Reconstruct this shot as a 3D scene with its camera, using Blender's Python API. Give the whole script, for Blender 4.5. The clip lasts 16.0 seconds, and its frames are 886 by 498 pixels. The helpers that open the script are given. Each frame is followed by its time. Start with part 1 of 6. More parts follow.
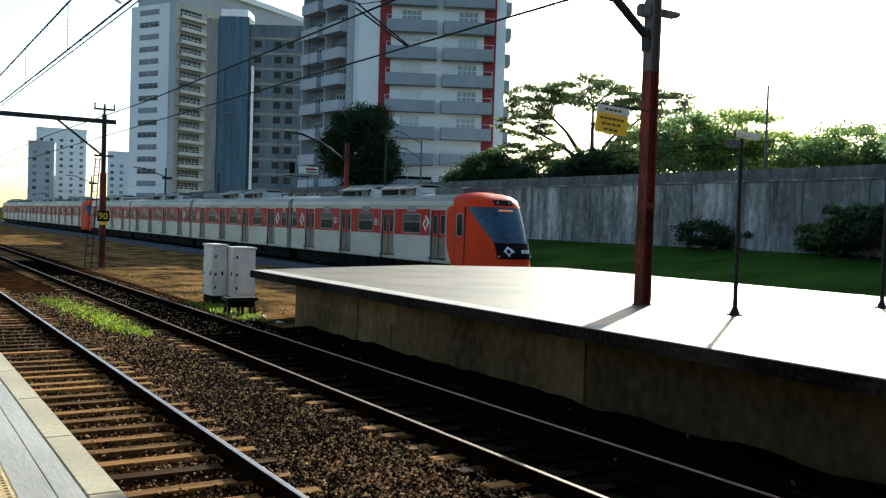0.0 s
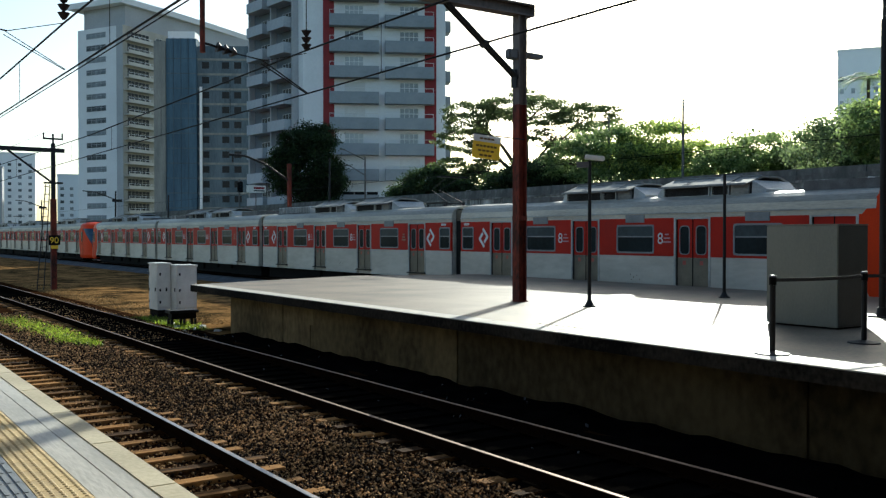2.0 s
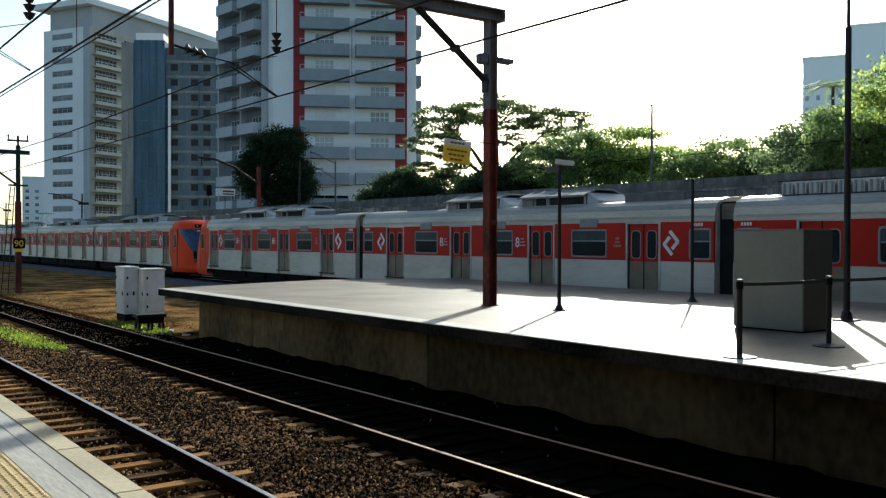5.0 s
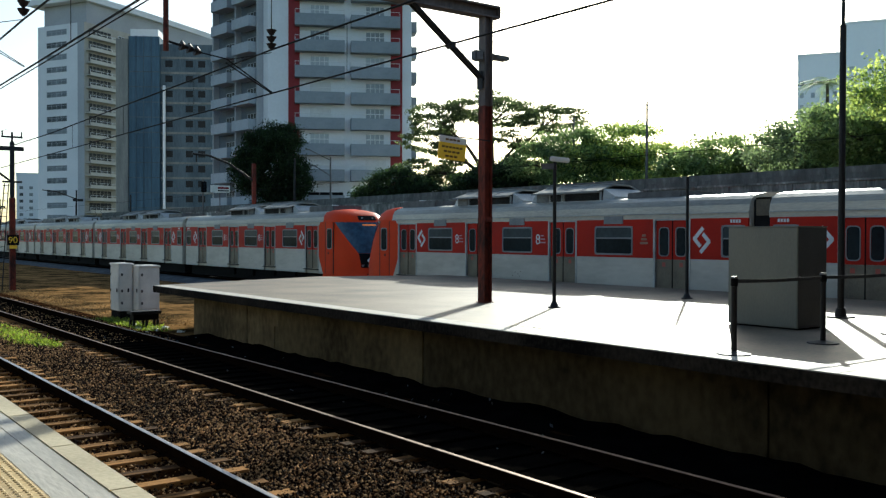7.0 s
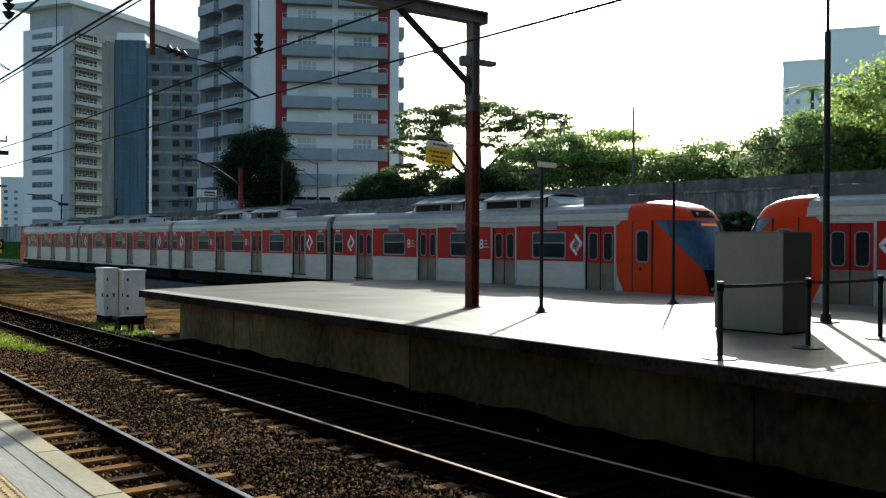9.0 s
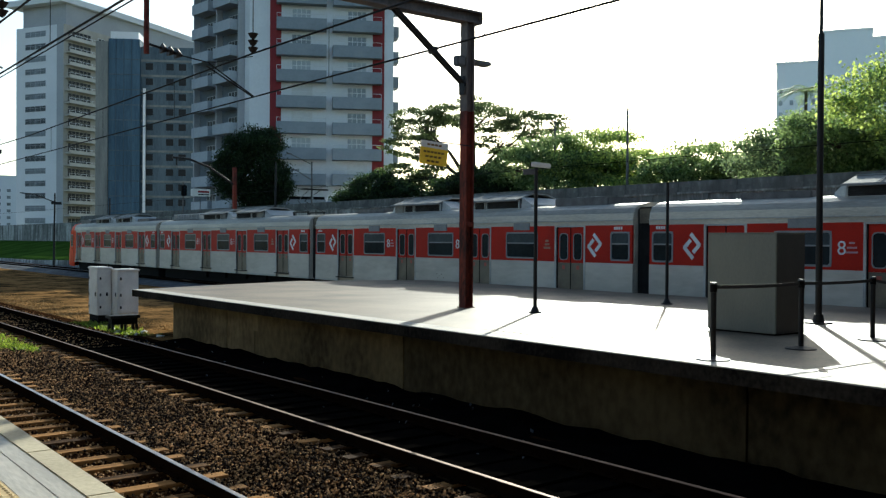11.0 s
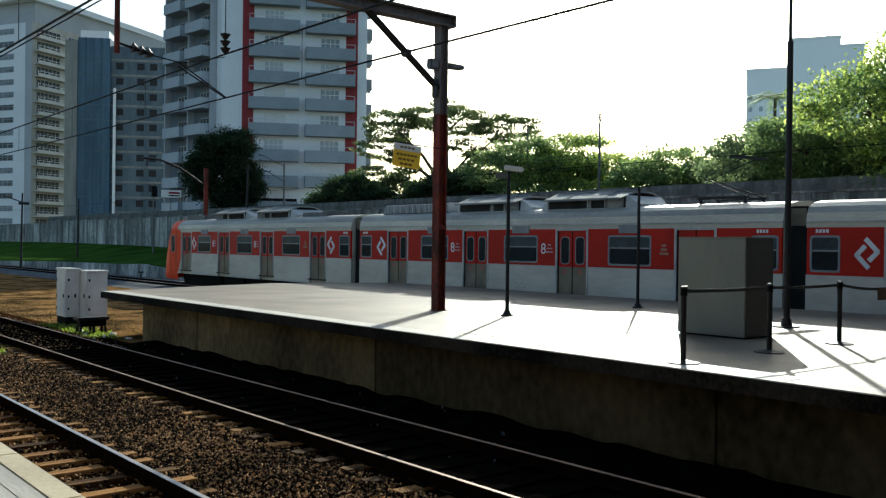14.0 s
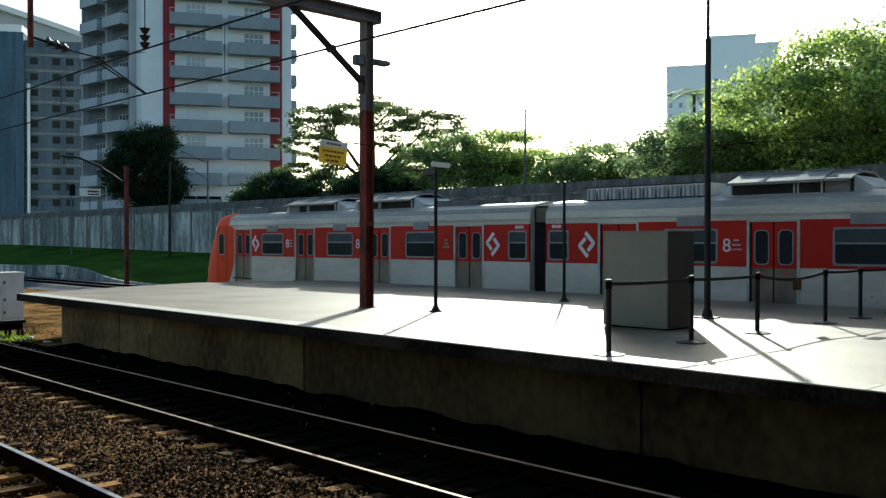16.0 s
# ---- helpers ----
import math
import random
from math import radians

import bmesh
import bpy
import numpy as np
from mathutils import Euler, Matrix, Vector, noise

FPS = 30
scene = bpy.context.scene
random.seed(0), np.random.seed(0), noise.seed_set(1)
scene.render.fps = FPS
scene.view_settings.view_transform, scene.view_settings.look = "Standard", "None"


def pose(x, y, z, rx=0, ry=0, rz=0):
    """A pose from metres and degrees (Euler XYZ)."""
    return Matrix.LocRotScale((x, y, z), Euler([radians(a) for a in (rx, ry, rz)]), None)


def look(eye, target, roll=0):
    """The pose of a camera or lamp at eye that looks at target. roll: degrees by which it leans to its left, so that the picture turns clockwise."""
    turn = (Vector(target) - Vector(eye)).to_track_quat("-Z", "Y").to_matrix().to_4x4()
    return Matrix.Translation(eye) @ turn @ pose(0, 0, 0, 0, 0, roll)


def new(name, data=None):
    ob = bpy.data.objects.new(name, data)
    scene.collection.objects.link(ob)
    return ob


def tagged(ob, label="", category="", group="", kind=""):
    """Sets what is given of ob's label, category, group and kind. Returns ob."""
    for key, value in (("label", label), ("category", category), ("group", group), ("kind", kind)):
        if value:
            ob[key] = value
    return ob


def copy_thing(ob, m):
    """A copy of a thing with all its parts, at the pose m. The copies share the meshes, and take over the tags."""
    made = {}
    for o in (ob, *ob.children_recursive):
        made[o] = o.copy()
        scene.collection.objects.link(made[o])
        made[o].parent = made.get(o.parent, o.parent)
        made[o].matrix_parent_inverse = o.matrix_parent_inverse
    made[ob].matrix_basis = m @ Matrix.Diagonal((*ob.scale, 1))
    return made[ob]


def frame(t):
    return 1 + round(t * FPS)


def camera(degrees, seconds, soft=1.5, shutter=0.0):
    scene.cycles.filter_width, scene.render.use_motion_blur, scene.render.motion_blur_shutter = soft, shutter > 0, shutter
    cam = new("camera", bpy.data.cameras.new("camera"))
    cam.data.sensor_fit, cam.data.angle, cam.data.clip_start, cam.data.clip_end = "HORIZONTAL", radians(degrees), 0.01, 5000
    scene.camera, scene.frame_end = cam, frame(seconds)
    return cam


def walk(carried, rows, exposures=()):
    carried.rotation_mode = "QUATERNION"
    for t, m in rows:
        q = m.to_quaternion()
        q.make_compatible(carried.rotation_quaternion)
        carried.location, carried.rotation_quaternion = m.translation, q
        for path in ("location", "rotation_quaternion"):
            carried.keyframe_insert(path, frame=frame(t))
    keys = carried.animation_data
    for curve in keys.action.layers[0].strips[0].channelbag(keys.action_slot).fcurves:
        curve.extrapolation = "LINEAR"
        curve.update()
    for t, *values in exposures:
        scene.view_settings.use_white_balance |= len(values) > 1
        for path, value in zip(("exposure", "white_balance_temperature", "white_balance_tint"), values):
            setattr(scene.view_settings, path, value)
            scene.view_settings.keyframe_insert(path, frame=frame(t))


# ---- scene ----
# ---------- camera ----------
cam = camera(51.65, 16.0, soft=1.3)
EYE = (0.0, 0.0, 1.65)
STEPS = {0.0: (0.753, 3.626, 1.60), 0.5: (0.455, 1.543, 1.665)}   # a step back along the platform at the start
HEADINGS = [  # seconds, yaw, pitch, roll
    (0.0, -31.986, -1.65, -1.80), (0.5, -33.57, -1.21, -0.89), (1.0, -34.13, -1.31, 0.03), (1.5, -34.49, -1.00, 0.02),
    (2.0, -34.64, -0.85, 0.00), (2.5, -34.53, -0.60, 0.16), (3.0, -35.08, -0.31, -0.08), (3.5, -35.49, -0.12, 0.16),
    (4.0, -36.18, -0.55, 0.14), (6.5, -36.62, -0.68, -0.20), (7.0, -36.79, -0.79, -0.16), (7.5, -36.98, -0.69, -0.18),
    (8.0, -37.08, -0.67, -0.18), (8.5, -37.14, -0.65, -0.22), (9.0, -37.59, -0.48, -0.24), (11.5, -37.97, -0.48, -0.40),
    (12.0, -37.94, -0.43, -0.40), (12.5, -38.12, -0.41, -0.38), (13.0, -38.24, -0.52, -0.38), (13.5, -38.75, -0.41, -0.38),
    (14.0, -39.68, -0.28, -0.70), (14.5, -40.17, -0.37, -0.38), (15.0, -40.88, -0.60, -0.26), (15.5, -42.47, -0.57, -0.08),
    (16.0, -44.19, -0.48, -0.04)]
walk(cam, [(t, pose(*STEPS.get(t, EYE), 90 + p, r, y)) for t, y, p, r in HEADINGS], exposures=[(0, 0.98, 6060, 0), (0.5, 0.72, 6060, 0), (1.0, 0.72, 6060, 0), (14.5, 0.72, 6060, -1), (16, 0.86, 6060, -4)])

# ---------- light ----------
SUN_AZ, SUN_EL = 53.2, 22.3   # heading from +Y towards +X, degrees
sky_world = bpy.data.worlds.new("sky")
scene.world = sky_world
sky_world.use_nodes = True
wn = sky_world.node_tree
sky = wn.nodes.new("ShaderNodeTexSky")
sky.sky_type, sky.sun_disc = "NISHITA", False
sky.sun_elevation, sky.sun_rotation = radians(SUN_EL), radians(SUN_AZ)
sky.air_density, sky.dust_density, sky.ozone_density = 1.0, 1.5, 1.0
wn.links.new(sky.outputs[0], wn.nodes["Background"].inputs[0])
wn.nodes["Background"].inputs[1].default_value = 0.12
sun_data = bpy.data.lights.new("sun", "SUN")
sun_data.energy, sun_data.angle, sun_data.color = 4.2, radians(0.6), (1.0, 0.93, 0.82)
sun = new("sun", sun_data)
sv = Vector((math.sin(radians(SUN_AZ)) * math.cos(radians(SUN_EL)), math.cos(radians(SUN_AZ)) * math.cos(radians(SUN_EL)), math.sin(radians(SUN_EL))))
sun.matrix_world = look(sv * 100, (0, 0, 0))


# ---------- materials ----------
def mat(name, a, b=None, rough=0.7, scale=3.0, fine=40.0, metal=0.0, bump=0.15, stretch=(1, 1, 1), spec=0.5, island=0.0, obj=0.0, lo=0.35, hi=0.65):
    """Two colours mixed by a coarse and a fine noise in object space, with a little relief."""
    m = bpy.data.materials.new(name)
    m.use_nodes = True
    n, l = m.node_tree.nodes, m.node_tree.links
    p = n["Principled BSDF"]
    spec = 0.1 if rough >= 0.8 and spec == 0.5 else spec
    b = b or tuple(c * 0.72 for c in a)
    co = n.new("ShaderNodeTexCoord")
    mp = n.new("ShaderNodeMapping")
    mp.inputs["Scale"].default_value = stretch
    l.new(co.outputs["Object"], mp.inputs[0])
    n1, n2 = n.new("ShaderNodeTexNoise"), n.new("ShaderNodeTexNoise")
    n1.inputs["Scale"].default_value, n1.inputs["Detail"].default_value = scale, 6
    n2.inputs["Scale"].default_value, n2.inputs["Detail"].default_value = fine, 4
    l.new(mp.outputs[0], n1.inputs["Vector"]), l.new(mp.outputs[0], n2.inputs["Vector"])
    av = n.new("ShaderNodeMath")
    av.operation = "MULTIPLY_ADD"
    av.inputs[1].default_value = 0.35
    l.new(n2.outputs[0], av.inputs[0])
    sc = n.new("ShaderNodeMath")
    sc.operation = "MULTIPLY"
    sc.inputs[1].default_value = 0.65
    l.new(n1.outputs[0], sc.inputs[0]), l.new(sc.outputs[0], av.inputs[2])
    last = av.outputs[0]
    if island or obj:
        src = n.new("ShaderNodeNewGeometry") if island else n.new("ShaderNodeObjectInfo")
        rnd = n.new("ShaderNodeMath")
        rnd.operation = "MULTIPLY_ADD"
        rnd.inputs[1].default_value = island or obj
        l.new(src.outputs["Random Per Island" if island else "Random"], rnd.inputs[0])
        sub = n.new("ShaderNodeMath")
        sub.operation = "SUBTRACT"
        sub.inputs[1].default_value = (island or obj) / 2
        l.new(last, rnd.inputs[2]), l.new(rnd.outputs[0], sub.inputs[0])
        last = sub.outputs[0]
    ramp = n.new("ShaderNodeValToRGB")
    ramp.color_ramp.elements[0].position, ramp.color_ramp.elements[1].position = lo, hi
    ramp.color_ramp.elements[0].color, ramp.color_ramp.elements[1].color = (*b, 1), (*a, 1)
    l.new(last, ramp.inputs[0]), l.new(ramp.outputs[0], p.inputs["Base Color"])
    p.inputs["Roughness"].default_value, p.inputs["Metallic"].default_value = rough, metal
    p.inputs["Specular IOR Level"].default_value = spec
    if bump:
        bp = n.new("ShaderNodeBump")
        bp.inputs["Strength"].default_value, bp.inputs["Distance"].default_value = bump, 0.02
        l.new(n2.outputs[0], bp.inputs["Height"]), l.new(bp.outputs[0], p.inputs["Normal"])
    return m


def leaf_mat(name, a, b):
    m = mat(name, a, b, rough=0.55, scale=0.35, fine=2.0, bump=0, island=0.5)
    n, l = m.node_tree.nodes, m.node_tree.links
    p, out = n["Principled BSDF"], n["Material Output"]
    tr, mx = n.new("ShaderNodeBsdfTranslucent"), n.new("ShaderNodeMixShader")
    src = p.inputs["Base Color"].links[0].from_socket
    gain = n.new("ShaderNodeMix")
    gain.data_type, gain.blend_type = "RGBA", "MULTIPLY"
    gain.inputs[0].default_value, gain.inputs[7].default_value = 1.0, (1.65, 1.6, 1.15, 1)
    l.new(src, gain.inputs[6]), l.new(gain.outputs[2], tr.inputs[0])
    mx.inputs[0].default_value = 0.66
    l.new(p.outputs[0], mx.inputs[1]), l.new(tr.outputs[0], mx.inputs[2]), l.new(mx.outputs[0], out.inputs[0])
    return m


def glow_mat(name, color, strength):
    m = mat(name, color, bump=0)
    p = m.node_tree.nodes["Principled BSDF"]
    p.inputs["Emission Color"].default_value, p.inputs["Emission Strength"].default_value = (*color, 1), strength
    return m


M = dict(
    concrete=mat("concrete", (0.20, 0.148, 0.097), (0.078, 0.058, 0.038), 0.55, 0.5, 14, lo=0.38, hi=0.6),
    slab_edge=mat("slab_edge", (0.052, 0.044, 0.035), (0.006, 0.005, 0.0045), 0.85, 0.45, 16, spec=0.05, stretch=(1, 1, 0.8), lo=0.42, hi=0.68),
    pale_edge=mat("pale_edge", (0.60, 0.53, 0.38), (0.38, 0.33, 0.235), 0.8, 0.9, 24),
    whitewash=mat("whitewash", (0.50, 0.465, 0.40), (0.34, 0.31, 0.265), 0.75, 1.5, 30),
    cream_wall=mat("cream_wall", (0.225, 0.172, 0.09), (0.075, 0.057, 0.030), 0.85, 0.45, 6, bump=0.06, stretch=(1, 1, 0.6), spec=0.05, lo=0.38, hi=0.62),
    # two darker copies of cream_wall, the wall's shade put into their colour
    wall_half_shade=mat("wall_half_shade", (0.150, 0.116, 0.060), (0.040, 0.031, 0.017), 0.85, 0.35, 6, bump=0.06, stretch=(1, 1, 0.7), spec=0.04, lo=0.38, hi=0.64),
    wall_deep_shade=mat("wall_deep_shade", (0.080, 0.064, 0.035), (0.015, 0.012, 0.007), 0.85, 0.35, 6, bump=0.06, stretch=(1, 1, 0.7), spec=0.03, lo=0.38, hi=0.64),
    floor_grey=mat("floor_grey", (0.50, 0.465, 0.40), (0.35, 0.325, 0.28), 0.55, 1.0, 12, stretch=(3, 0.5, 1), lo=0.40, hi=0.60),
    tactile=mat("tactile", (0.62, 0.45, 0.20), (0.36, 0.25, 0.11), 0.7, 6, 60),
    tile_grey=mat("tile_grey", (0.22, 0.23, 0.24), (0.14, 0.15, 0.16), 0.6, 6, 60),
    ballast=mat("ballast", (0.042, 0.019, 0.008), (0.006, 0.003, 0.002), 0.95, 2.0, 22, bump=0.9, spec=0.0),
    grey_ballast=mat("grey_ballast", (0.12, 0.125, 0.135), (0.05, 0.053, 0.06), 0.95, 1.0, 18, bump=0.8, spec=0.08),
    # near-black for oil fouling together with the platform's shade
    fouled_shaded=mat("fouled_shaded", (0.005, 0.0045, 0.004), (0.002, 0.0018, 0.0015), 0.95, 2.0, 22, bump=0.9, spec=0.0),
    stone=mat("stone", (0.66, 0.40, 0.19), (0.009, 0.004, 0.0022), 0.9, 0.6, 30, island=1.1, lo=0.50, hi=1.04, spec=0.05),
    dirt=mat("dirt", (0.29, 0.16, 0.062), (0.045, 0.030, 0.014), 0.95, 0.6, 4.5, bump=1.0, spec=0.0, lo=0.41, hi=0.60),
    grass=mat("grass", (0.050, 0.100, 0.018), (0.022, 0.045, 0.009), 0.9, 0.25, 5, bump=0.8, spec=0.0),
    field=mat("field", (0.12, 0.13, 0.07), (0.07, 0.08, 0.04), 0.95, 0.05, 1),
    sleeper=mat("sleeper", (0.31, 0.155, 0.052), (0.04, 0.019, 0.007), 0.9, 3, 30, stretch=(0.4, 3, 1), obj=0.5, spec=0.05),
    rail_side=mat("rail_side", (0.010, 0.006, 0.004), (0.005, 0.003, 0.002), 0.8, 4, 60, spec=0.0),
    rail_top=mat("rail_top", (0.48, 0.44, 0.42), (0.32, 0.29, 0.27), 0.44, 2, 60, metal=1.0, bump=0.03),
    rail_dull=mat("rail_dull", (0.20, 0.13, 0.09), (0.11, 0.07, 0.048), 0.62, 2, 60, metal=0.8, bump=0.03),
    red_paint=mat("red_paint", (0.19, 0.033, 0.018), (0.028, 0.011, 0.009), 0.65, 2.2, 18, stretch=(1, 1, 0.4), lo=0.38, hi=0.6, spec=0.2),
    grey_steel=mat("grey_steel", (0.13, 0.125, 0.125), (0.06, 0.055, 0.055), 0.55, 3, 30),
    dark_steel=mat("dark_steel", (0.016, 0.016, 0.018), (0.008, 0.008, 0.009), 0.5, 4, 40, spec=0.25),
    black=mat("black", (0.006, 0.006, 0.0065), (0.003, 0.003, 0.0035), 0.6, 4, 40, spec=0.08),
    white_paint=mat("white_paint", (0.80, 0.775, 0.72), (0.60, 0.575, 0.53), 0.5, 2, 30),
    olive_panel=mat("olive_panel", (0.22, 0.22, 0.18), (0.165, 0.168, 0.14), 0.5, 1.2, 30, stretch=(1, 1, 0.4)),
    booth_dark=mat("booth_dark", (0.050, 0.050, 0.044), (0.030, 0.030, 0.027), 0.55, 1.5, 30),
    wire=mat("wire", (0.012, 0.011, 0.011), (0.007, 0.007, 0.007), 0.6, 1, 30, bump=0, spec=0.08),
    porcelain=mat("porcelain", (0.03, 0.02, 0.018), (0.015, 0.011, 0.01), 0.55, 10, 60, spec=0.15),
    yellow=mat("yellow", (0.95, 0.60, 0.03), (0.85, 0.50, 0.03), 0.5, 3, 40),
    sign_text=mat("sign_text", (0.20, 0.10, 0.012), (0.12, 0.06, 0.01), 0.6, 6, 40, bump=0),
    belt=mat("belt", (0.02, 0.02, 0.022), (0.012, 0.012, 0.013), 0.7, 10, 80),
    train_red=mat("train_red", (0.50, 0.020, 0.010), (0.34, 0.016, 0.010), 0.45, 0.8, 20, bump=0.03, spec=0.12),
    nose_red=mat("nose_red", (0.74, 0.050, 0.006), (0.60, 0.042, 0.006), 0.45, 0.8, 20, bump=0.02, spec=0.12),
    steel_body=mat("steel_body", (0.56, 0.53, 0.475), (0.38, 0.355, 0.31), 0.42, 0.8, 5, metal=0.15, bump=0.02, stretch=(1, 0.35, 1.2), lo=0.33, hi=0.62),
    cream_body=mat("cream_body", (0.68, 0.62, 0.50), (0.36, 0.325, 0.27), 0.5, 0.7, 16, bump=0.03, stretch=(1, 0.3, 2), spec=0.3),
    door_steel=mat("door_steel", (0.21, 0.175, 0.125), (0.10, 0.085, 0.065), 0.45, 1.5, 20, metal=0.2, bump=0.03),
    roof_metal=mat("roof_metal", (0.50, 0.50, 0.48), (0.27, 0.27, 0.26), 0.45, 1.2, 20, metal=0.2),
    ac_cover=mat("ac_cover", (0.34, 0.33, 0.30), (0.17, 0.165, 0.155), 0.75, 1.2, 14, bump=0.05, stretch=(1, 0.5, 1), spec=0.1),
    roof_paint=mat("roof_paint", (0.43, 0.405, 0.35), (0.22, 0.205, 0.18), 0.5, 0.6, 12, bump=0.05, stretch=(1, 0.3, 2), spec=0.3),
    frame_grey=mat("frame_grey", (0.25, 0.255, 0.26), (0.17, 0.175, 0.18), 0.5, 2, 20, bump=0.02),
    emblem=mat("emblem", (0.40, 0.22, 0.13), (0.28, 0.13, 0.09), 0.5, 3, 40, bump=0),
    sticker=mat("sticker", (0.42, 0.09, 0.06), (0.32, 0.07, 0.05), 0.5, 3, 40, bump=0),
    pink_text=mat("pink_text", (0.55, 0.34, 0.36), (0.45, 0.22, 0.25), 0.5, 3, 40, bump=0),
    tan_rubber=mat("tan_rubber", (0.20, 0.16, 0.105), (0.07, 0.056, 0.04), 0.7, 1.5, 30),
    roof_dark=mat("roof_dark", (0.05, 0.05, 0.05), (0.018, 0.018, 0.018), 0.7, 2, 25, spec=0.2),
    under=mat("under", (0.008, 0.0075, 0.007), (0.004, 0.004, 0.004), 0.85, 2, 25, spec=0.08),
    bellows=mat("bellows", (0.02, 0.02, 0.02), (0.009, 0.009, 0.009), 0.75, 2, 25, spec=0.08),
    dark_glass=mat("dark_glass", (0.016, 0.027, 0.034), (0.006, 0.011, 0.015), 0.12, 0.6, 6, bump=0, spec=0.10),
    hopper_glass=mat("hopper_glass", (0.060, 0.080, 0.092), (0.030, 0.042, 0.050), 0.18, 0.6, 6, bump=0, spec=0.15),
    screen_glass=mat("screen_glass", (0.040, 0.095, 0.155), (0.014, 0.034, 0.062), 0.05, 0.5, 4, bump=0, spec=0.4),
    logo_white=mat("logo_white", (0.78, 0.78, 0.78), (0.66, 0.66, 0.66), 0.45, 3, 30, bump=0),
    lamp_white=mat("lamp_white", (0.42, 0.42, 0.40), (0.3, 0.3, 0.29), 0.2, 3, 30, bump=0),
    lamp_amber=glow_mat("lamp_amber", (0.8, 0.22, 0.05), 0.22),
    stucco_white=mat("stucco_white", (0.74, 0.75, 0.77), (0.64, 0.65, 0.67), 0.85, 0.15, 3),
    stucco_grey=mat("stucco_grey", (0.42, 0.43, 0.45), (0.34, 0.35, 0.37), 0.85, 0.15, 3),
    stucco_beige=mat("stucco_beige", (0.47, 0.44, 0.385), (0.36, 0.335, 0.29), 0.85, 0.3, 3),
    balcony_pale=mat("balcony_pale", (0.62, 0.59, 0.53), (0.50, 0.47, 0.42), 0.85, 0.3, 3),
    stucco_red=mat("stucco_red", (0.27, 0.045, 0.05), (0.21, 0.038, 0.042), 0.85, 0.3, 3),
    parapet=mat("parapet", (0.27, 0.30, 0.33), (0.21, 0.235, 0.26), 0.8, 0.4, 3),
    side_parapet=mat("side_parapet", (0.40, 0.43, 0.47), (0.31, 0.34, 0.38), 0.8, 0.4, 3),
    # blue grey that holds the shade of the tower's side
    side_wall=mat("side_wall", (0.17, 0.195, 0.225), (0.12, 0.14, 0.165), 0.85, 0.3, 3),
    rusty_grey=mat("rusty_grey", (0.14, 0.105, 0.09), (0.055, 0.045, 0.042), 0.6, 2.2, 18, stretch=(1, 1, 0.4), lo=0.38, hi=0.6),
    netting=mat("netting", (0.085, 0.145, 0.205), (0.042, 0.076, 0.112), 0.9, 0.35, 3, stretch=(2.2, 2.2, 0.22), lo=0.36, hi=0.64),
    net_grey=mat("net_grey", (0.110, 0.145, 0.175), (0.056, 0.080, 0.102), 0.9, 0.3, 3, stretch=(1.6, 1.6, 0.35), lo=0.36, hi=0.64),
    net_pale=mat("net_pale", (0.24, 0.245, 0.235), (0.13, 0.14, 0.14), 0.9, 0.4, 4, stretch=(2, 2, 0.3)),
    pane=mat("pane", (0.03, 0.036, 0.042), (0.012, 0.015, 0.018), 0.3, 0.5, 3, bump=0, obj=0.6, spec=0.2),
    pane_pale=mat("pane_pale", (0.40, 0.43, 0.46), (0.20, 0.22, 0.24), 0.15, 0.5, 3, bump=0, obj=0.6),
    slit_pane=mat("slit_pane", (0.20, 0.225, 0.25), (0.05, 0.06, 0.07), 0.3, 0.5, 3, bump=0, obj=0.8, spec=0.2),
    shutter=mat("shutter", (0.72, 0.72, 0.72), (0.58, 0.58, 0.58), 0.6, 1, 6, obj=0.3),
    bark=mat("bark", (0.12, 0.09, 0.065), (0.06, 0.045, 0.033), 0.95, 3, 20, bump=0.6),
    leaf_dark=leaf_mat("leaf_dark", (0.035, 0.062, 0.026), (0.012, 0.024, 0.012)),
    # paler, greyer green with atmospheric haze put into the leaf colour
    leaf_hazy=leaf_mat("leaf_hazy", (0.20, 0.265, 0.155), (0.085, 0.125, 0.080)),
    leaf_airy=leaf_mat("leaf_airy", (0.115, 0.150, 0.075), (0.045, 0.066, 0.036)),
    leaf_shrub=leaf_mat("leaf_shrub", (0.075, 0.125, 0.055), (0.025, 0.045, 0.022)),
    leaf_mid=leaf_mat("leaf_mid", (0.23, 0.31, 0.145), (0.09, 0.14, 0.065)),
    leaf_bright=leaf_mat("leaf_bright", (0.40, 0.48, 0.165), (0.10, 0.165, 0.07)),
    weed=leaf_mat("weed", (0.21, 0.28, 0.04), (0.06, 0.09, 0.014)),
    # wall colours lightened to hold the haze of distance
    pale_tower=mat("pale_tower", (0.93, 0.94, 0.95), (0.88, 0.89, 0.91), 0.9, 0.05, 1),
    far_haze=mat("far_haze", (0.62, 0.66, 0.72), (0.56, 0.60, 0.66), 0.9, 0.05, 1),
)


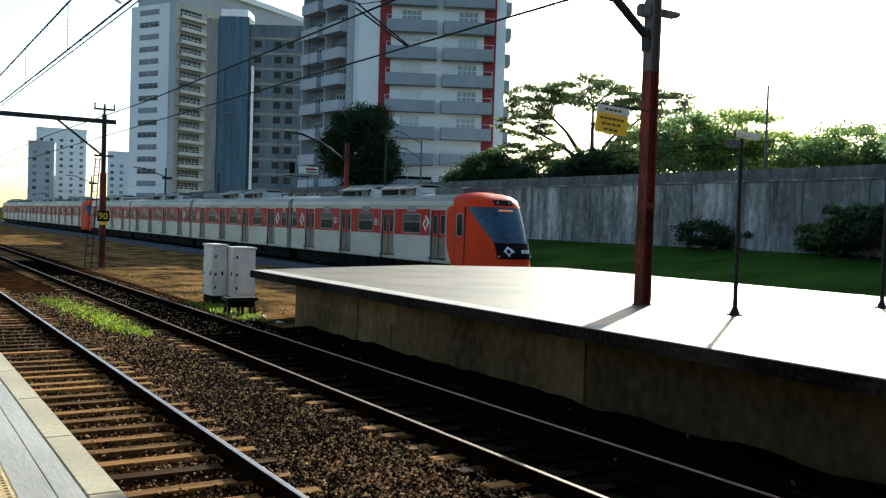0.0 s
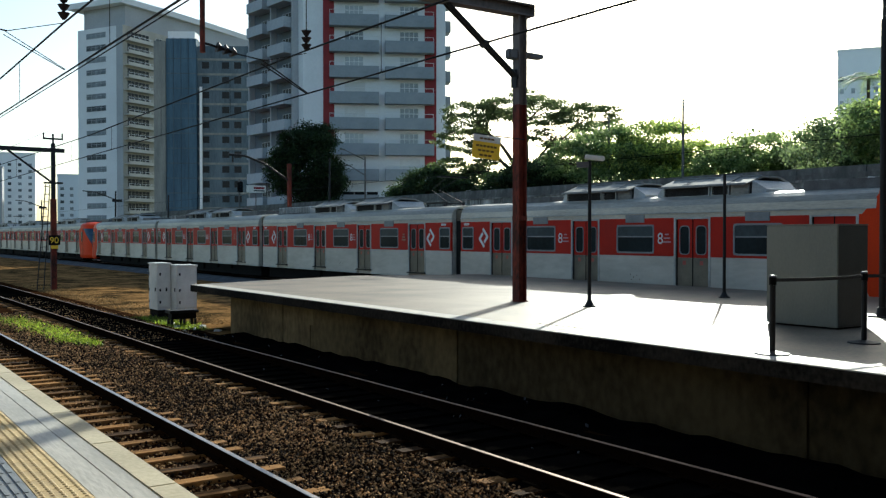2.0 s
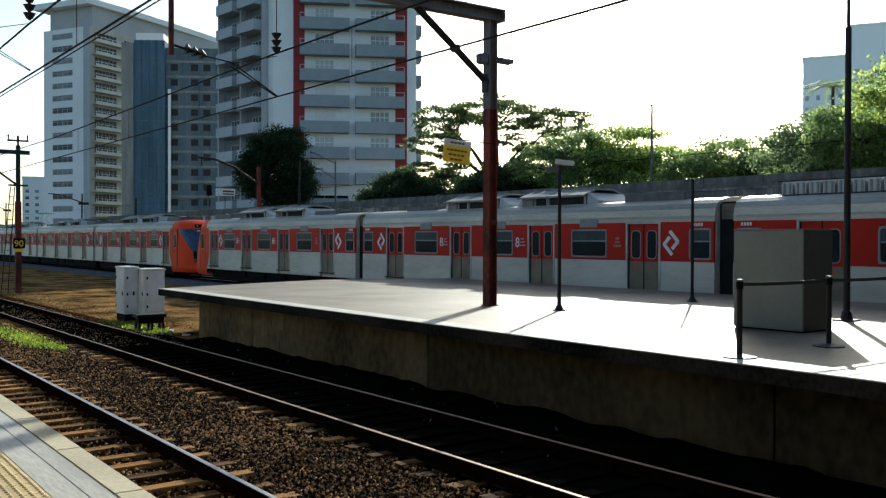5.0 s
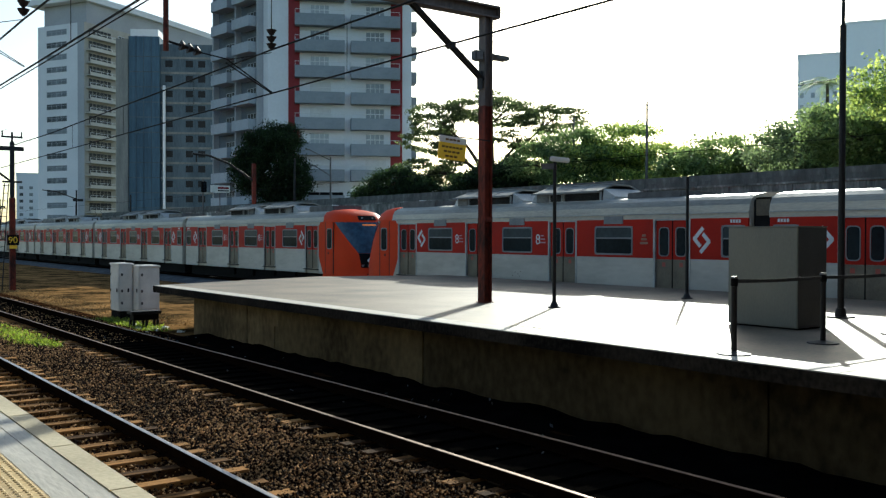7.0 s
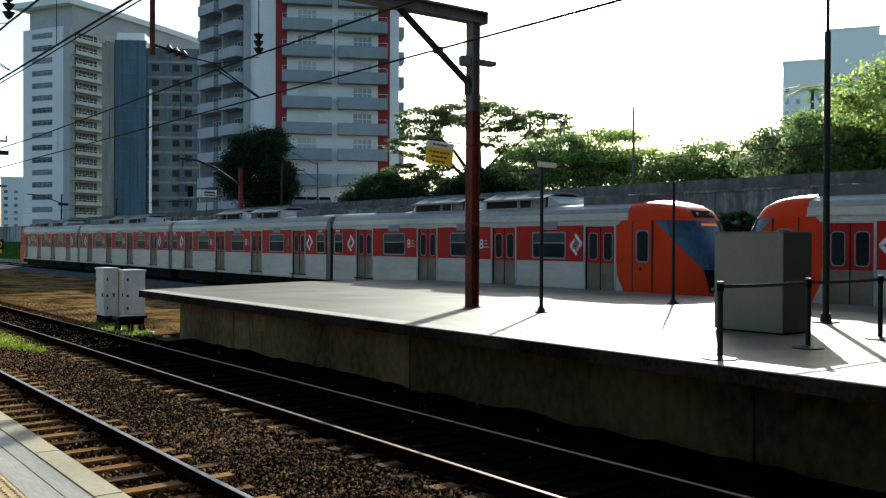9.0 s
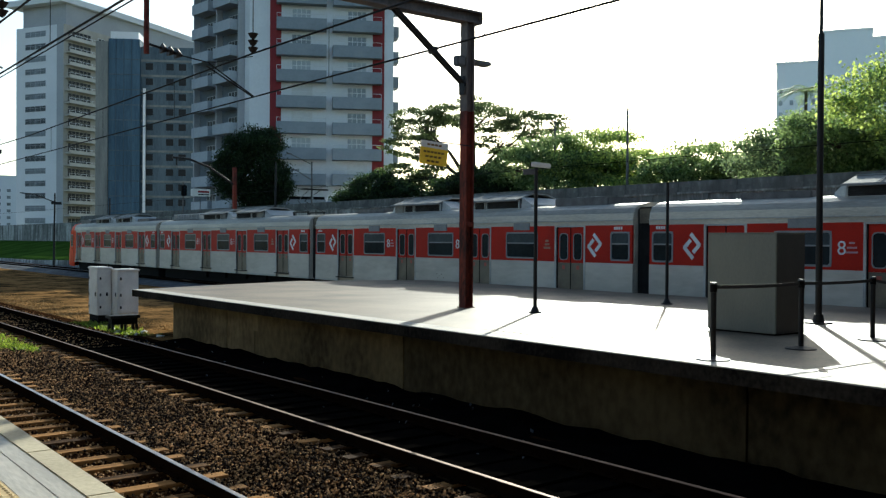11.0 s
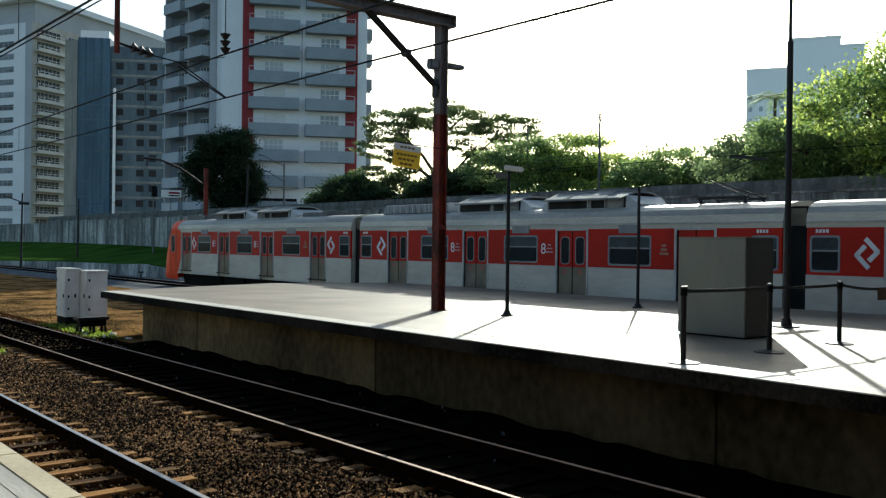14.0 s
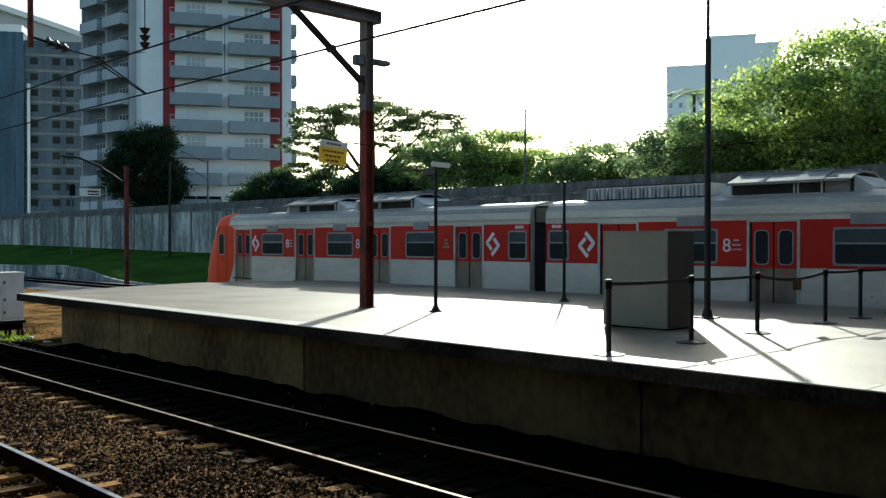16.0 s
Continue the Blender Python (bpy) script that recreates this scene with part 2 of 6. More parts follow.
def streak_mat(name="stained_wall", across=(1.0, 0.75, 0.11), pale=(0.60, 0.61, 0.585), worn=(0.20, 0.21, 0.20)):
    """Old whitewashed wall with black run-off streaks."""
    m = mat(name, pale, worn, 0.9, 0.16, 3, stretch=(1, 1, 0.6), lo=0.42, hi=0.60)
    n, l = m.node_tree.nodes, m.node_tree.links
    p = n["Principled BSDF"]
    co, mp, no, rp, mx = (n.new("ShaderNodeTexCoord"), n.new("ShaderNodeMapping"), n.new("ShaderNodeTexNoise"),
                          n.new("ShaderNodeValToRGB"), n.new("ShaderNodeMix"))
    mp.inputs["Scale"].default_value = across
    no.inputs["Scale"].default_value, no.inputs["Detail"].default_value, no.inputs["Roughness"].default_value = 1.0, 8, 0.72
    rp.color_ramp.elements[0].position, rp.color_ramp.elements[1].position = 0.36, 0.63
    mx.data_type = "RGBA"
    base = p.inputs["Base Color"].links[0].from_socket
    l.new(co.outputs["Object"], mp.inputs[0]), l.new(mp.outputs[0], no.inputs["Vector"]), l.new(no.outputs[0], rp.inputs[0])
    l.new(rp.outputs[0], mx.inputs[0]), l.new(base, mx.inputs[7])
    mx.inputs[6].default_value = (0.06, 0.065, 0.063, 1)
    l.new(mx.outputs[2], p.inputs["Base Color"])
    return m


M["stained_wall"] = streak_mat()
M["stained_top"] = streak_mat("stained_top", (1.0, 0.6, 0.2), (0.30, 0.31, 0.30), (0.13, 0.135, 0.13))
M["stained_lining"] = streak_mat("stained_lining", (1.0, 1.5, 0.16))
M["blocker_wall"] = mat("blocker_wall", (0.14, 0.14, 0.14), (0.10, 0.10, 0.10), 0.85, 0.4, 6)


# ---------- mesh helpers ----------
def box(bm, x0, x1, y0, y1, z0, z1, bevel=0.0):
    v = [bm.verts.new((x, y, z)) for x in (x0, x1) for y in (y0, y1) for z in (z0, z1)]
    f = [bm.faces.new([v[i] for i in q]) for q in ((0, 1, 3, 2), (4, 6, 7, 5), (0, 4, 5, 1), (2, 3, 7, 6), (0, 2, 6, 4), (1, 5, 7, 3))]
    if bevel:
        bmesh.ops.bevel(bm, geom=list({e for q in f for e in q.edges}), offset=bevel, segments=2, affect="EDGES")
    return bm


def rod(bm, p, q, r0, r1=None, n=8, caps=True):
    p, q = Vector(p), Vector(q)
    r1 = r0 if r1 is None else r1
    turn = (q - p).to_track_quat("Z", "Y")
    ring = [[bm.verts.new(c + turn @ Vector((r * math.cos(k * math.tau / n), r * math.sin(k * math.tau / n), 0))) for k in range(n)] for c, r in ((p, r0), (q, r1))]
    for k in range(n):
        bm.faces.new((ring[0][k], ring[0][(k + 1) % n], ring[1][(k + 1) % n], ring[1][k]))
    if caps:
        bm.faces.new(ring[0][::-1]), bm.faces.new(ring[1])
    return bm


def prism(bm, pts, z0, z1):
    """An upright prism over a counter-clockwise outline."""
    lo, hi = [bm.verts.new((x, y, z0)) for x, y in pts], [bm.verts.new((x, y, z1)) for x, y in pts]
    k = len(pts)
    for i in range(k):
        bm.faces.new((lo[i], lo[(i + 1) % k], hi[(i + 1) % k], hi[i]))
    bm.faces.new(lo[::-1]), bm.faces.new(hi)
    return bm


def sweep(bm, profile, y0, y1):
    """A profile of (x, z) points, closed, drawn along y."""
    a, b = [bm.verts.new((x, y0, z)) for x, z in profile], [bm.verts.new((x, y1, z)) for x, z in profile]
    k = len(profile)
    for i in range(k):
        bm.faces.new((a[i], a[(i + 1) % k], b[(i + 1) % k], b[i]))
    bm.faces.new(a[::-1]), bm.faces.new(b)
    return bm


def mesh_of(bm, material, name="mesh", smooth=False):
    bmesh.ops.recalc_face_normals(bm, faces=bm.faces[:])
    me = bpy.data.meshes.new(name)
    bm.to_mesh(me), bm.free()
    for m in material if isinstance(material, (list, tuple)) else [material]:
        me.materials.append(m)
    if smooth:
        me.polygons.foreach_set("use_smooth", [True] * len(me.polygons))
    return me


def part(name, bm, material, parent, label="", smooth=False, m=None):
    me = bm if isinstance(bm, bpy.types.Mesh) else mesh_of(bm, material, name, smooth)
    ob = new(name, me)
    ob.parent = parent
    if m is not None:
        ob.matrix_basis = m
    return tagged(ob, label)


def thing(name, label, category, m=None, group="", kind=""):
    ob = new(name)
    ob.empty_display_size = 0.2
    if m is not None:
        ob.matrix_basis = m
    return tagged(ob, label, category, group, kind)


def setting(name, bm, material, label, category, smooth=False):
    return tagged(new(name, mesh_of(bm, material, name, smooth)), label, category, kind="structure")


def B(*a, **k):
    return box(bmesh.new(), *a, **k)


def soup(verts, faces, material, name):
    me = bpy.data.meshes.new(name)
    me.from_pydata(verts.tolist() if hasattr(verts, "tolist") else verts, [], faces.tolist() if hasattr(faces, "tolist") else faces)
    me.materials.append(material)
    return me


def lettering(text, size, material, parent, m, name="lettering", label=""):
    cu = bpy.data.curves.new(name, "FONT")
    cu.body, cu.size, cu.extrude = text, size, 0.002
    tmp = bpy.data.objects.new(name, cu)
    scene.collection.objects.link(tmp)
    me = bpy.data.meshes.new_from_object(tmp.evaluated_get(bpy.context.evaluated_depsgraph_get()))
    bpy.data.objects.remove(tmp)
    me.materials.clear()
    me.materials.append(material)
    return part(name, me, None, parent, label, m=m)


RAIL_Z, GROUND_Z = -1.15, -1.45

# ---------- ground ----------
WALL_X = 44.0


def lining_top(y):
    """Crest of the low retaining wall at the foot of the grass bank."""
    return float(np.interp(y, (58, 66, 69, 72.4, 77.6, 84, 101, 124, 180), (-1.44, -1.32, -1.10, -0.60, -0.36, -0.50, -0.66, -1.08, -1.3)))


def ground_height(x, y):
    if x < 29.5:
        return GROUND_Z
    base = 0.55 + 0.7 * min(1.0, max(0.0, (y - 78.0) / 50.0))
    if x <= 30.5:
        return GROUND_Z
    low = lining_top(y) - 0.03
    if x < WALL_X + 0.1:
        return low + (base - low) * min(1.0, (x - 30.75) / (WALL_X - 31.75)) ** 0.9
    return 2.2


def build_ground():
    xs = [-3000, -300, -40, -5, 2.4, 10.9, 22.3, 28.8, 29.5, 30.5, 30.75, 32, 33, 34, 34.8, 35.6, 36.8, 37.6, 38.5, 40, 41.5, 43, WALL_X, WALL_X + 0.5, 60, 120, 400, 3000]
    ys = [-3000, -300, -60, -20, 0, 15, 30, 40, 50, 55, 58, 60, 62, 64, 66, 68, 70, 72, 74, 77, 80, 83, 85, 88, 95, 105, 115, 140, 180, 300, 800, 3000]
    bm = bmesh.new()
    g = [[bm.verts.new((x, y, ground_height(x, y) + (noise.noise((x * 0.4, y * 0.25, 0)) * 0.10 if 37 < x < 43 else 0))) for y in ys] for x in xs]
    for i in range(len(xs) - 1):
        for j in range(len(ys) - 1):
            f = bm.faces.new((g[i][j], g[i + 1][j], g[i + 1][j + 1], g[i][j + 1]))
            cx = (xs[i] + xs[i + 1]) / 2
            cy = (ys[j] + ys[j + 1]) / 2
            f.material_index = 0 if -5 < cx < 22.3 else 1 if 22.3 < cx < 30.6 else 2 if 30.6 < cx < WALL_X else 3
    setting("ground", bm, [M["dirt"], M["grey_ballast"], M["grass"], M["field"]], "brown dirt and green grass beside railway tracks", "ground", True)
    bm = bmesh.new()
    ys = [58 + 1.5 * k for k in range(82)]
    rows = [[bm.verts.new(c) for c in ((30.42, y, -1.7), (30.48, y, lining_top(y)), (30.80, y, lining_top(y)), (30.80, y, -1.7))] for y in ys]
    for a, b in zip(rows, rows[1:]):
        for i in range(3):
            bm.faces.new((a[i], a[i + 1], b[i + 1], b[i]))
    bm.faces.new(rows[0]), bm.faces.new(rows[-1][::-1])
    setting("retaining_wall", bm, M["stained_lining"], "low streaked concrete retaining wall below the grass bank", "retaining wall")
    bm = sweep(bmesh.new(), [(1.9, -1.6), (2.2, -1.37), (9.6, -1.37), (10.4, -1.44), (10.4, -1.6)], -40, 420)
    setting("ballast_bed", bm, M["ballast"], "brown stony ballast bed under two tracks", "ballast")
    # oily strip under the platform-side rails, with a ragged edge, and dirty spoil along the wall foot
    # the platform's shade is put into their black as well as the oil
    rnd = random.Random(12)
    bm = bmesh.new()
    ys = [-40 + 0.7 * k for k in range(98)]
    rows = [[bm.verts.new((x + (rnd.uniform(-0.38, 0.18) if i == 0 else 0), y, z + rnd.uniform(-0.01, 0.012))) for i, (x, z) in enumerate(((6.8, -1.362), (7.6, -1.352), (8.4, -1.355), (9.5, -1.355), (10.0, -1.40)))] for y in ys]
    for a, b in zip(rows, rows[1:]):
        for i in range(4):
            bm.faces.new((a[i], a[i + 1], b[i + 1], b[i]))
    setting("fouled_ballast", bm, M["fouled_shaded"], "oily ballast with the island platform's shade painted in", "ballast")
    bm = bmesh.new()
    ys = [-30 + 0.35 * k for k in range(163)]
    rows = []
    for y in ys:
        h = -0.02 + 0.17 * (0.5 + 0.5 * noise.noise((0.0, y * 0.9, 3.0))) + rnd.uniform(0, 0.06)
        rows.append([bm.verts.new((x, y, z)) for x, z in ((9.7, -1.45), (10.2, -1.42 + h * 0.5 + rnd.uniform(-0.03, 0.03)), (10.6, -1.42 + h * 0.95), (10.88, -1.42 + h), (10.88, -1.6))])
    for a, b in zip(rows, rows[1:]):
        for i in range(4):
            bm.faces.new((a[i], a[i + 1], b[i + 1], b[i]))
    setting("spoil_heap", bm, M["fouled_shaded"], "dirty heap of soil along the platform wall, shade painted in", "soil")
    bm = sweep(bmesh.new(), [(22.9, -1.6), (23.9, -1.29), (27.5, -1.29), (28.6, -1.6)], -40, 420)
    setting("ballast_bed", bm, M["grey_ballast"], "bluish grey ballast bed under the train's track", "ballast")


def rail_mesh(material_pair, y0, y1):
    bm = bmesh.new()
    prof = [(-0.07, 0), (0.07, 0), (0.07, 0.012), (0.012, 0.03), (0.012, 0.115), (0.035, 0.125), (0.035, 0.155), (0.028, 0.16), (-0.028, 0.16), (-0.035, 0.155), (-0.035, 0.125), (-0.012, 0.115), (-0.012, 0.03), (-0.07, 0.012)]
    sweep(bm, prof, y0, y1)
    for f in bm.faces:
        if f.calc_center_median().z > 0.157:
            f.material_index = 1
    return mesh_of(bm, material_pair, "rail")


def build_track(cx, sleepers, label, darkened_to=None):
    tr = thing("railway_track", label, "railway track", pose(cx, 0, RAIL_Z - 0.16), group="railway tracks", kind="structure")
    me = rail_mesh([M["rail_side"], M["rail_top"] if cx < 5 else M["rail_dull"]], -40, 420)
    for x in (-0.83, 0.83):
        part("rail", me, None, tr, m=pose(x, 0, 0))
    bm = box(bmesh.new(), -1.35, 1.35, -0.11, 0.11, -0.16, 0.0, 0.012)
    bl = mesh_of(bm, M["sleeper"], "sleeper")
    # brown outer end; the rest takes the black that includes platform shade
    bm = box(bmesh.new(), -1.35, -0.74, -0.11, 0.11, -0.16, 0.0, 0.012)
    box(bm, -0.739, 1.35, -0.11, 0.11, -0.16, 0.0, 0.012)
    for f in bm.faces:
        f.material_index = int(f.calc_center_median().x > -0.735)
    bf = mesh_of(bm, [M["sleeper"], M["fouled_shaded"]], "sleeper")
    bm = bmesh.new()
    for x in (-0.83, 0.83):
        box(bm, x - 0.16, x + 0.16, -0.08, 0.08, 0.0, 0.016)
        for s in (-0.1, 0.1):
            rod(bm, (x + s, 0.03, 0.01), (x + s, 0.03, 0.05), 0.018, n=6)
    pl = mesh_of(bm, M["rail_side"], "rail_plate")
    rnd = random.Random(3 + int(cx))
    for y in sleepers:
        s = part("sleeper", bf if darkened_to and y < darkened_to else bl, None, tr, m=pose(rnd.uniform(-0.06, 0.06), y + rnd.uniform(-0.03, 0.03), rnd.uniform(-0.012, 0.006), 0, 0, rnd.uniform(-1.2, 1.2)))
        if y < 30:
            part("rail_plate", pl, None, s)
    return tr


def build_platform_near():
    x1 = 2.0
    y0, y1 = -12.0, 40.0
    setting("platform_near", sweep(bmesh.new(), [(-7.0, -1.6), (x1 - 0.06, -1.6), (x1 - 0.06, -0.02), (-7.0, -0.02)], y0, y1), M["floor_grey"], "smooth grey concrete station platform", "platform")
    edge = thing("platform_edging", "pale concrete coping blocks along the platform edge", "platform edge", pose(0, 0, 0), kind="structure")
    blk = mesh_of(box(bmesh.new(), x1 - 0.2, x1, 0.0015, 1.4985, -0.22, 0.004, 0.01), M["pale_edge"], "coping_block")
    for a, b in ((1.462, 1.654), (1.658, x1 - 0.202)):
        part("floor_slab", box(bmesh.new(), a, b, -12.0, 39.0, -0.1, 0.0, 0.003), M["floor_grey"], edge)
    for k in range(-8, 26):
        part("coping_block", blk, None, edge, m=pose(0, 1.5 * k, 0))
    strip = thing("tactile_strip", "worn ochre tactile paving beside grey ribbed tiles", "tactile paving", pose(0, 0, 0), kind="structure")
    bm = box(bmesh.new(), 1.163, 1.457, 0.003, 0.297, -0.05, 0.0)
    for i in range(5):
        for j in range(5):
            rod(bm, (1.19 + i * 0.06, 0.03 + j * 0.06, 0.0), (1.19 + i * 0.06, 0.03 + j * 0.06, 0.006), 0.017, 0.010, 6)
    tm = mesh_of(bm, M["tactile"], "tactile_tile")
    bm = box(bmesh.new(), 0.863, 1.157, 0.003, 0.297, -0.05, 0.0)
    for i in range(5):
        box(bm, 0.885 + i * 0.056, 0.912 + i * 0.056, 0.012, 0.288, 0.0, 0.007)
    gm = mesh_of(bm, M["tile_grey"], "ribbed_tile")
    for k in range(-50, 45):
        part("tactile_tile", tm, None, strip, m=pose(0, 3.0 + 0.3 * k, 0.002))
        part("ribbed_tile", gm, None, strip, m=pose(0, 3.0 + 0.3 * k, 0.002))


def build_platform_far():
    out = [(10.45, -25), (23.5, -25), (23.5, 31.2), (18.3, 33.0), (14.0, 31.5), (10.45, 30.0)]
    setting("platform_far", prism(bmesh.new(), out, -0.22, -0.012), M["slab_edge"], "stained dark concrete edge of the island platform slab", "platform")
    inn = [(10.46, -24.9), (23.48, -24.9), (23.48, 31.18), (18.3, 32.97), (14.0, 31.47), (10.46, 29.98)]
    setting("platform_surface", prism(bmesh.new(), inn, -0.012, 0.0), M["concrete"], "sunlit pale concrete surface of the island platform", "platform surface")
    wall = tagged(new("platform_wall", mesh_of(box(bmesh.new(), 10.9, 23.1, -24.5, 27.5, -1.7, -0.22), M["wall_deep_shade"], "platform_wall")), "stained cream rendered retaining wall of the platform", "platform wall", kind="structure")
    # panels get darker towards smaller y: falling light painted panel by panel
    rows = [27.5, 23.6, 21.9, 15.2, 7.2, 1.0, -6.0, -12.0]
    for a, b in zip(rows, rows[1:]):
        part("wall_panel", box(bmesh.new(), 10.86, 10.898, b + 0.02, a - 0.02, -1.7, -0.222, 0.008), M["cream_wall" if a > 22 else "wall_half_shade" if a > 16 else "wall_deep_shade"], wall)
    part("repair_patch", box(bmesh.new(), 10.852, 10.862, 21.7, 23.3, -0.72, -0.30), M["cream_wall"], wall, "faint rectangular repair patch")
    blk = mesh_of(box(bmesh.new(), 10.452, 10.95, 0.006, 1.994, -0.02, 0.004, 0.002), M["whitewash"], "coping_block")
    surf = bpy.data.objects["platform_surface"]
    for k in range(22):
        part("coping_block", blk, None, surf, m=pose(0, -14.0 + 2.0 * k, 0))
    # small tactile rows set in the floor and a drain cover
    bm = bmesh.new()
    for k in range(14):
        rod(bm, (11.25, 11.0 + k * 0.16, 0.0), (11.25, 11.0 + k * 0.16, 0.006), 0.04, 0.03, 8)
    tagged(new("floor_studs", mesh_of(bm, M["pale_edge"], "floor_studs")), "row of small raised studs in the platform floor", "floor studs", kind="structure")
    tagged(new("drain_cover", mesh_of(box(bmesh.new(), 15.9, 16.4, 5.9, 6.15, -0.01, 0.006, 0.004), M["slab_edge"], "drain_cover")), "small dark drain cover in the platform floor", "drain", kind="structure")


def build_boundary_wall():
    w = tagged(new("wall_east", mesh_of(box(bmesh.new(), WALL_X, WALL_X + 0.4, -40, 150, -1.5, 4.9), M["stained_wall"], "wall_east")), "tall whitewashed wall with black run-off streaks", "wall", kind="structure")
    cap = mesh_of(box(bmesh.new(), WALL_X + 0.06, WALL_X + 0.45, 0.005, 3.995, 4.902, 5.25, 0.02), M["stained_top"], "coping")
    ledge = mesh_of(box(bmesh.new(), WALL_X - 0.10, WALL_X - 0.052, 0.01, 3.98, 4.50, 4.62, 0.012), M["stained_wall"], "ledge")
    band = mesh_of(box(bmesh.new(), WALL_X - 0.052, WALL_X - 0.004, 0.0, 4.0, 4.624, 4.90, 0.006), M["stained_top"], "wall_band")
    for k in range(47):
        part("coping", cap, None, w, m=pose(0, -38 + 4 * k, 0))
        part("ledge", ledge, None, w, m=pose(0, -38 + 4 * k, 0))
        part("wall_band", band, None, w, m=pose(0, -38 + 4 * k, 0))
    col = mesh_of(box(bmesh.new(), WALL_X - 0.05, WALL_X, -0.18, 0.18, 0.0, 4.50), M["stained_wall"], "pilaster")
    for k in range(46):
        part("pilaster", col, None, w, m=pose(0, -36 + 4 * k, 0))
    tagged(new("wall_north", mesh_of(box(bmesh.new(), WALL_X, WALL_X + 0.4, 150, 330, -1.5, 4.3), M["stained_wall"], "wall_north")), "lower stretch of stained boundary wall", "wall", kind="structure")


def build_sky_blockers():
    """Unseen walls, slabs and posts added at the viewer's back to block sky light."""
    setting("wall_west", box(bmesh.new(), -7.4, -7.0, -45, 40, -1.6, 8.5), M["blocker_wall"], "unseen grey wall added behind the platform to block sky light", "wall")
    setting("concourse_floor", box(bmesh.new(), -7.0, 40, -45, 1.5, 5.2, 5.7), M["slab_edge"], "unseen concrete slab added overhead to block sky light", "ceiling")
    setting("concourse_wall", box(bmesh.new(), -7.0, 40, 1.1, 1.5, 5.702, 12.0), M["blocker_wall"], "unseen grey wall added above the slab to block sky light", "wall")
    setting("wall_south", box(bmesh.new(), -7.0, 40, -45.4, -45.0, -1.6, 11.0), M["blocker_wall"], "unseen grey end wall added to block sky light", "wall")
    setting("ceiling", box(bmesh.new(), -7.0, 1.9, 1.502, 7.5, 4.6, 4.8), M["blocker_wall"], "unseen slab added over the near platform to block sky light", "ceiling")
    setting("canopy_post", box(bmesh.new(), -3.1, -2.8, 3.5, 3.8, 0.0, 4.6), M["grey_steel"], "unseen grey steel post added under the near slab", "post")
    setting("concourse_post", box(bmesh.new(), 16.0, 16.8, -8.0, -7.2, 0.0, 5.2), M["concrete"], "unseen square concrete column added under the overhead slab", "post")


build_ground()
build_sky_blockers()
build_platform_near()
build_platform_far()
build_boundary_wall()
build_track(3.59, [-6.54 + 0.62 * k for k in range(77)], "rusty broad gauge track on wooden sleepers beside the platform")
build_track(7.97, [-6.68 + 0.62 * k for k in range(164)], "rusty broad gauge track in brown ballast on oily sleepers with shade painted in", 60)
build_track(25.7, [30 + 0.62 * k for k in range(160)], "track on grey ballast that carries the passenger train")

# ---------- train ----------
TRAIN_X = 25.7
HALF = 1.5
LIFT = 1.15        # the car's origin lies on the rail head
ROOF = [(1.5, 2.42), (1.46, 2.66), (1.36, 2.84), (1.12, 2.96), (0.7, 3.04), (0.0, 3.08)]
DOORS = (-7.7, -2.56, 2.56, 7.7)
DOOR_W = 1.46


def zz(z):
    return z + LIFT


def side_panel(bm, y0, y1, z0, z1, x=-HALF, t=0.07):
    box(bm, x, x + t, y0, y1, z0 + LIFT, z1 + LIFT)


def logo(parent, y, z, s):
    """Two interlocked white chevrons."""
    bm = bmesh.new()

    def strip(pts, w):
        for (ay, az), (by, bz) in zip(pts, pts[1:]):
            dy, dz = by - ay, bz - az
            k = w / 2 / math.hypot(dy, dz)
            ny, nz = -dz * k, dy * k
            q = [(ay + ny - dy * 0.06, az + nz - dz * 0.06), (by + ny + dy * 0.06, bz + nz + dz * 0.06), (by - ny + dy * 0.06, bz - nz + dz * 0.06), (ay - ny - dy * 0.06, az - nz - dz * 0.06)]
            lo = [bm.verts.new((-0.004, y + a, z + b + LIFT)) for a, b in q]
            hi = [bm.verts.new((0.0, y + a, z + b + LIFT)) for a, b in q]
            bm.faces.new(lo), bm.faces.new(hi[::-1])
            for i in range(4):
                bm.faces.new((lo[i], hi[i], hi[(i + 1) % 4], lo[(i + 1) % 4]))
    strip([(0.04 * s, 0.50 * s), (-0.38 * s, 0.06 * s), (-0.08 * s, -0.25 * s)], 0.17 * s)
    strip([(-0.04 * s, -0.50 * s), (0.38 * s, -0.06 * s), (0.08 * s, 0.25 * s)], 0.17 * s)
    return part("logo", bm, M["logo_white"], parent, "white double chevron emblem", m=pose(-HALF - 0.012, 0, 0))


def round_rect(y0, y1, z0, z1, r, n=4):
    """Corner-rounded outline in the y-z plane."""
    out = []
    for cy, cz, a0 in ((y1 - r, z1 - r, 0), (y0 + r, z1 - r, 90), (y0 + r, z0 + r, 180), (y1 - r, z0 + r, 270)):
        for k in range(n):
            a = radians(a0 + 90 * k / (n - 1))
            out.append((cy + r * math.cos(a), cz + r * math.sin(a)))
    return out


def round_plate(bm, x0, x1, y0, y1, z0, z1, r):
    pts = round_rect(y0, y1, z0, z1, r)
    a, b = [bm.verts.new((x0, y, zz(z))) for y, z in pts], [bm.verts.new((x1, y, zz(z))) for y, z in pts]
    k = len(pts)
    for i in range(k):
        bm.faces.new((a[i], a[(i + 1) % k], b[(i + 1) % k], b[i]))
    bm.faces.new(a[::-1]), bm.faces.new(b)
    return bm


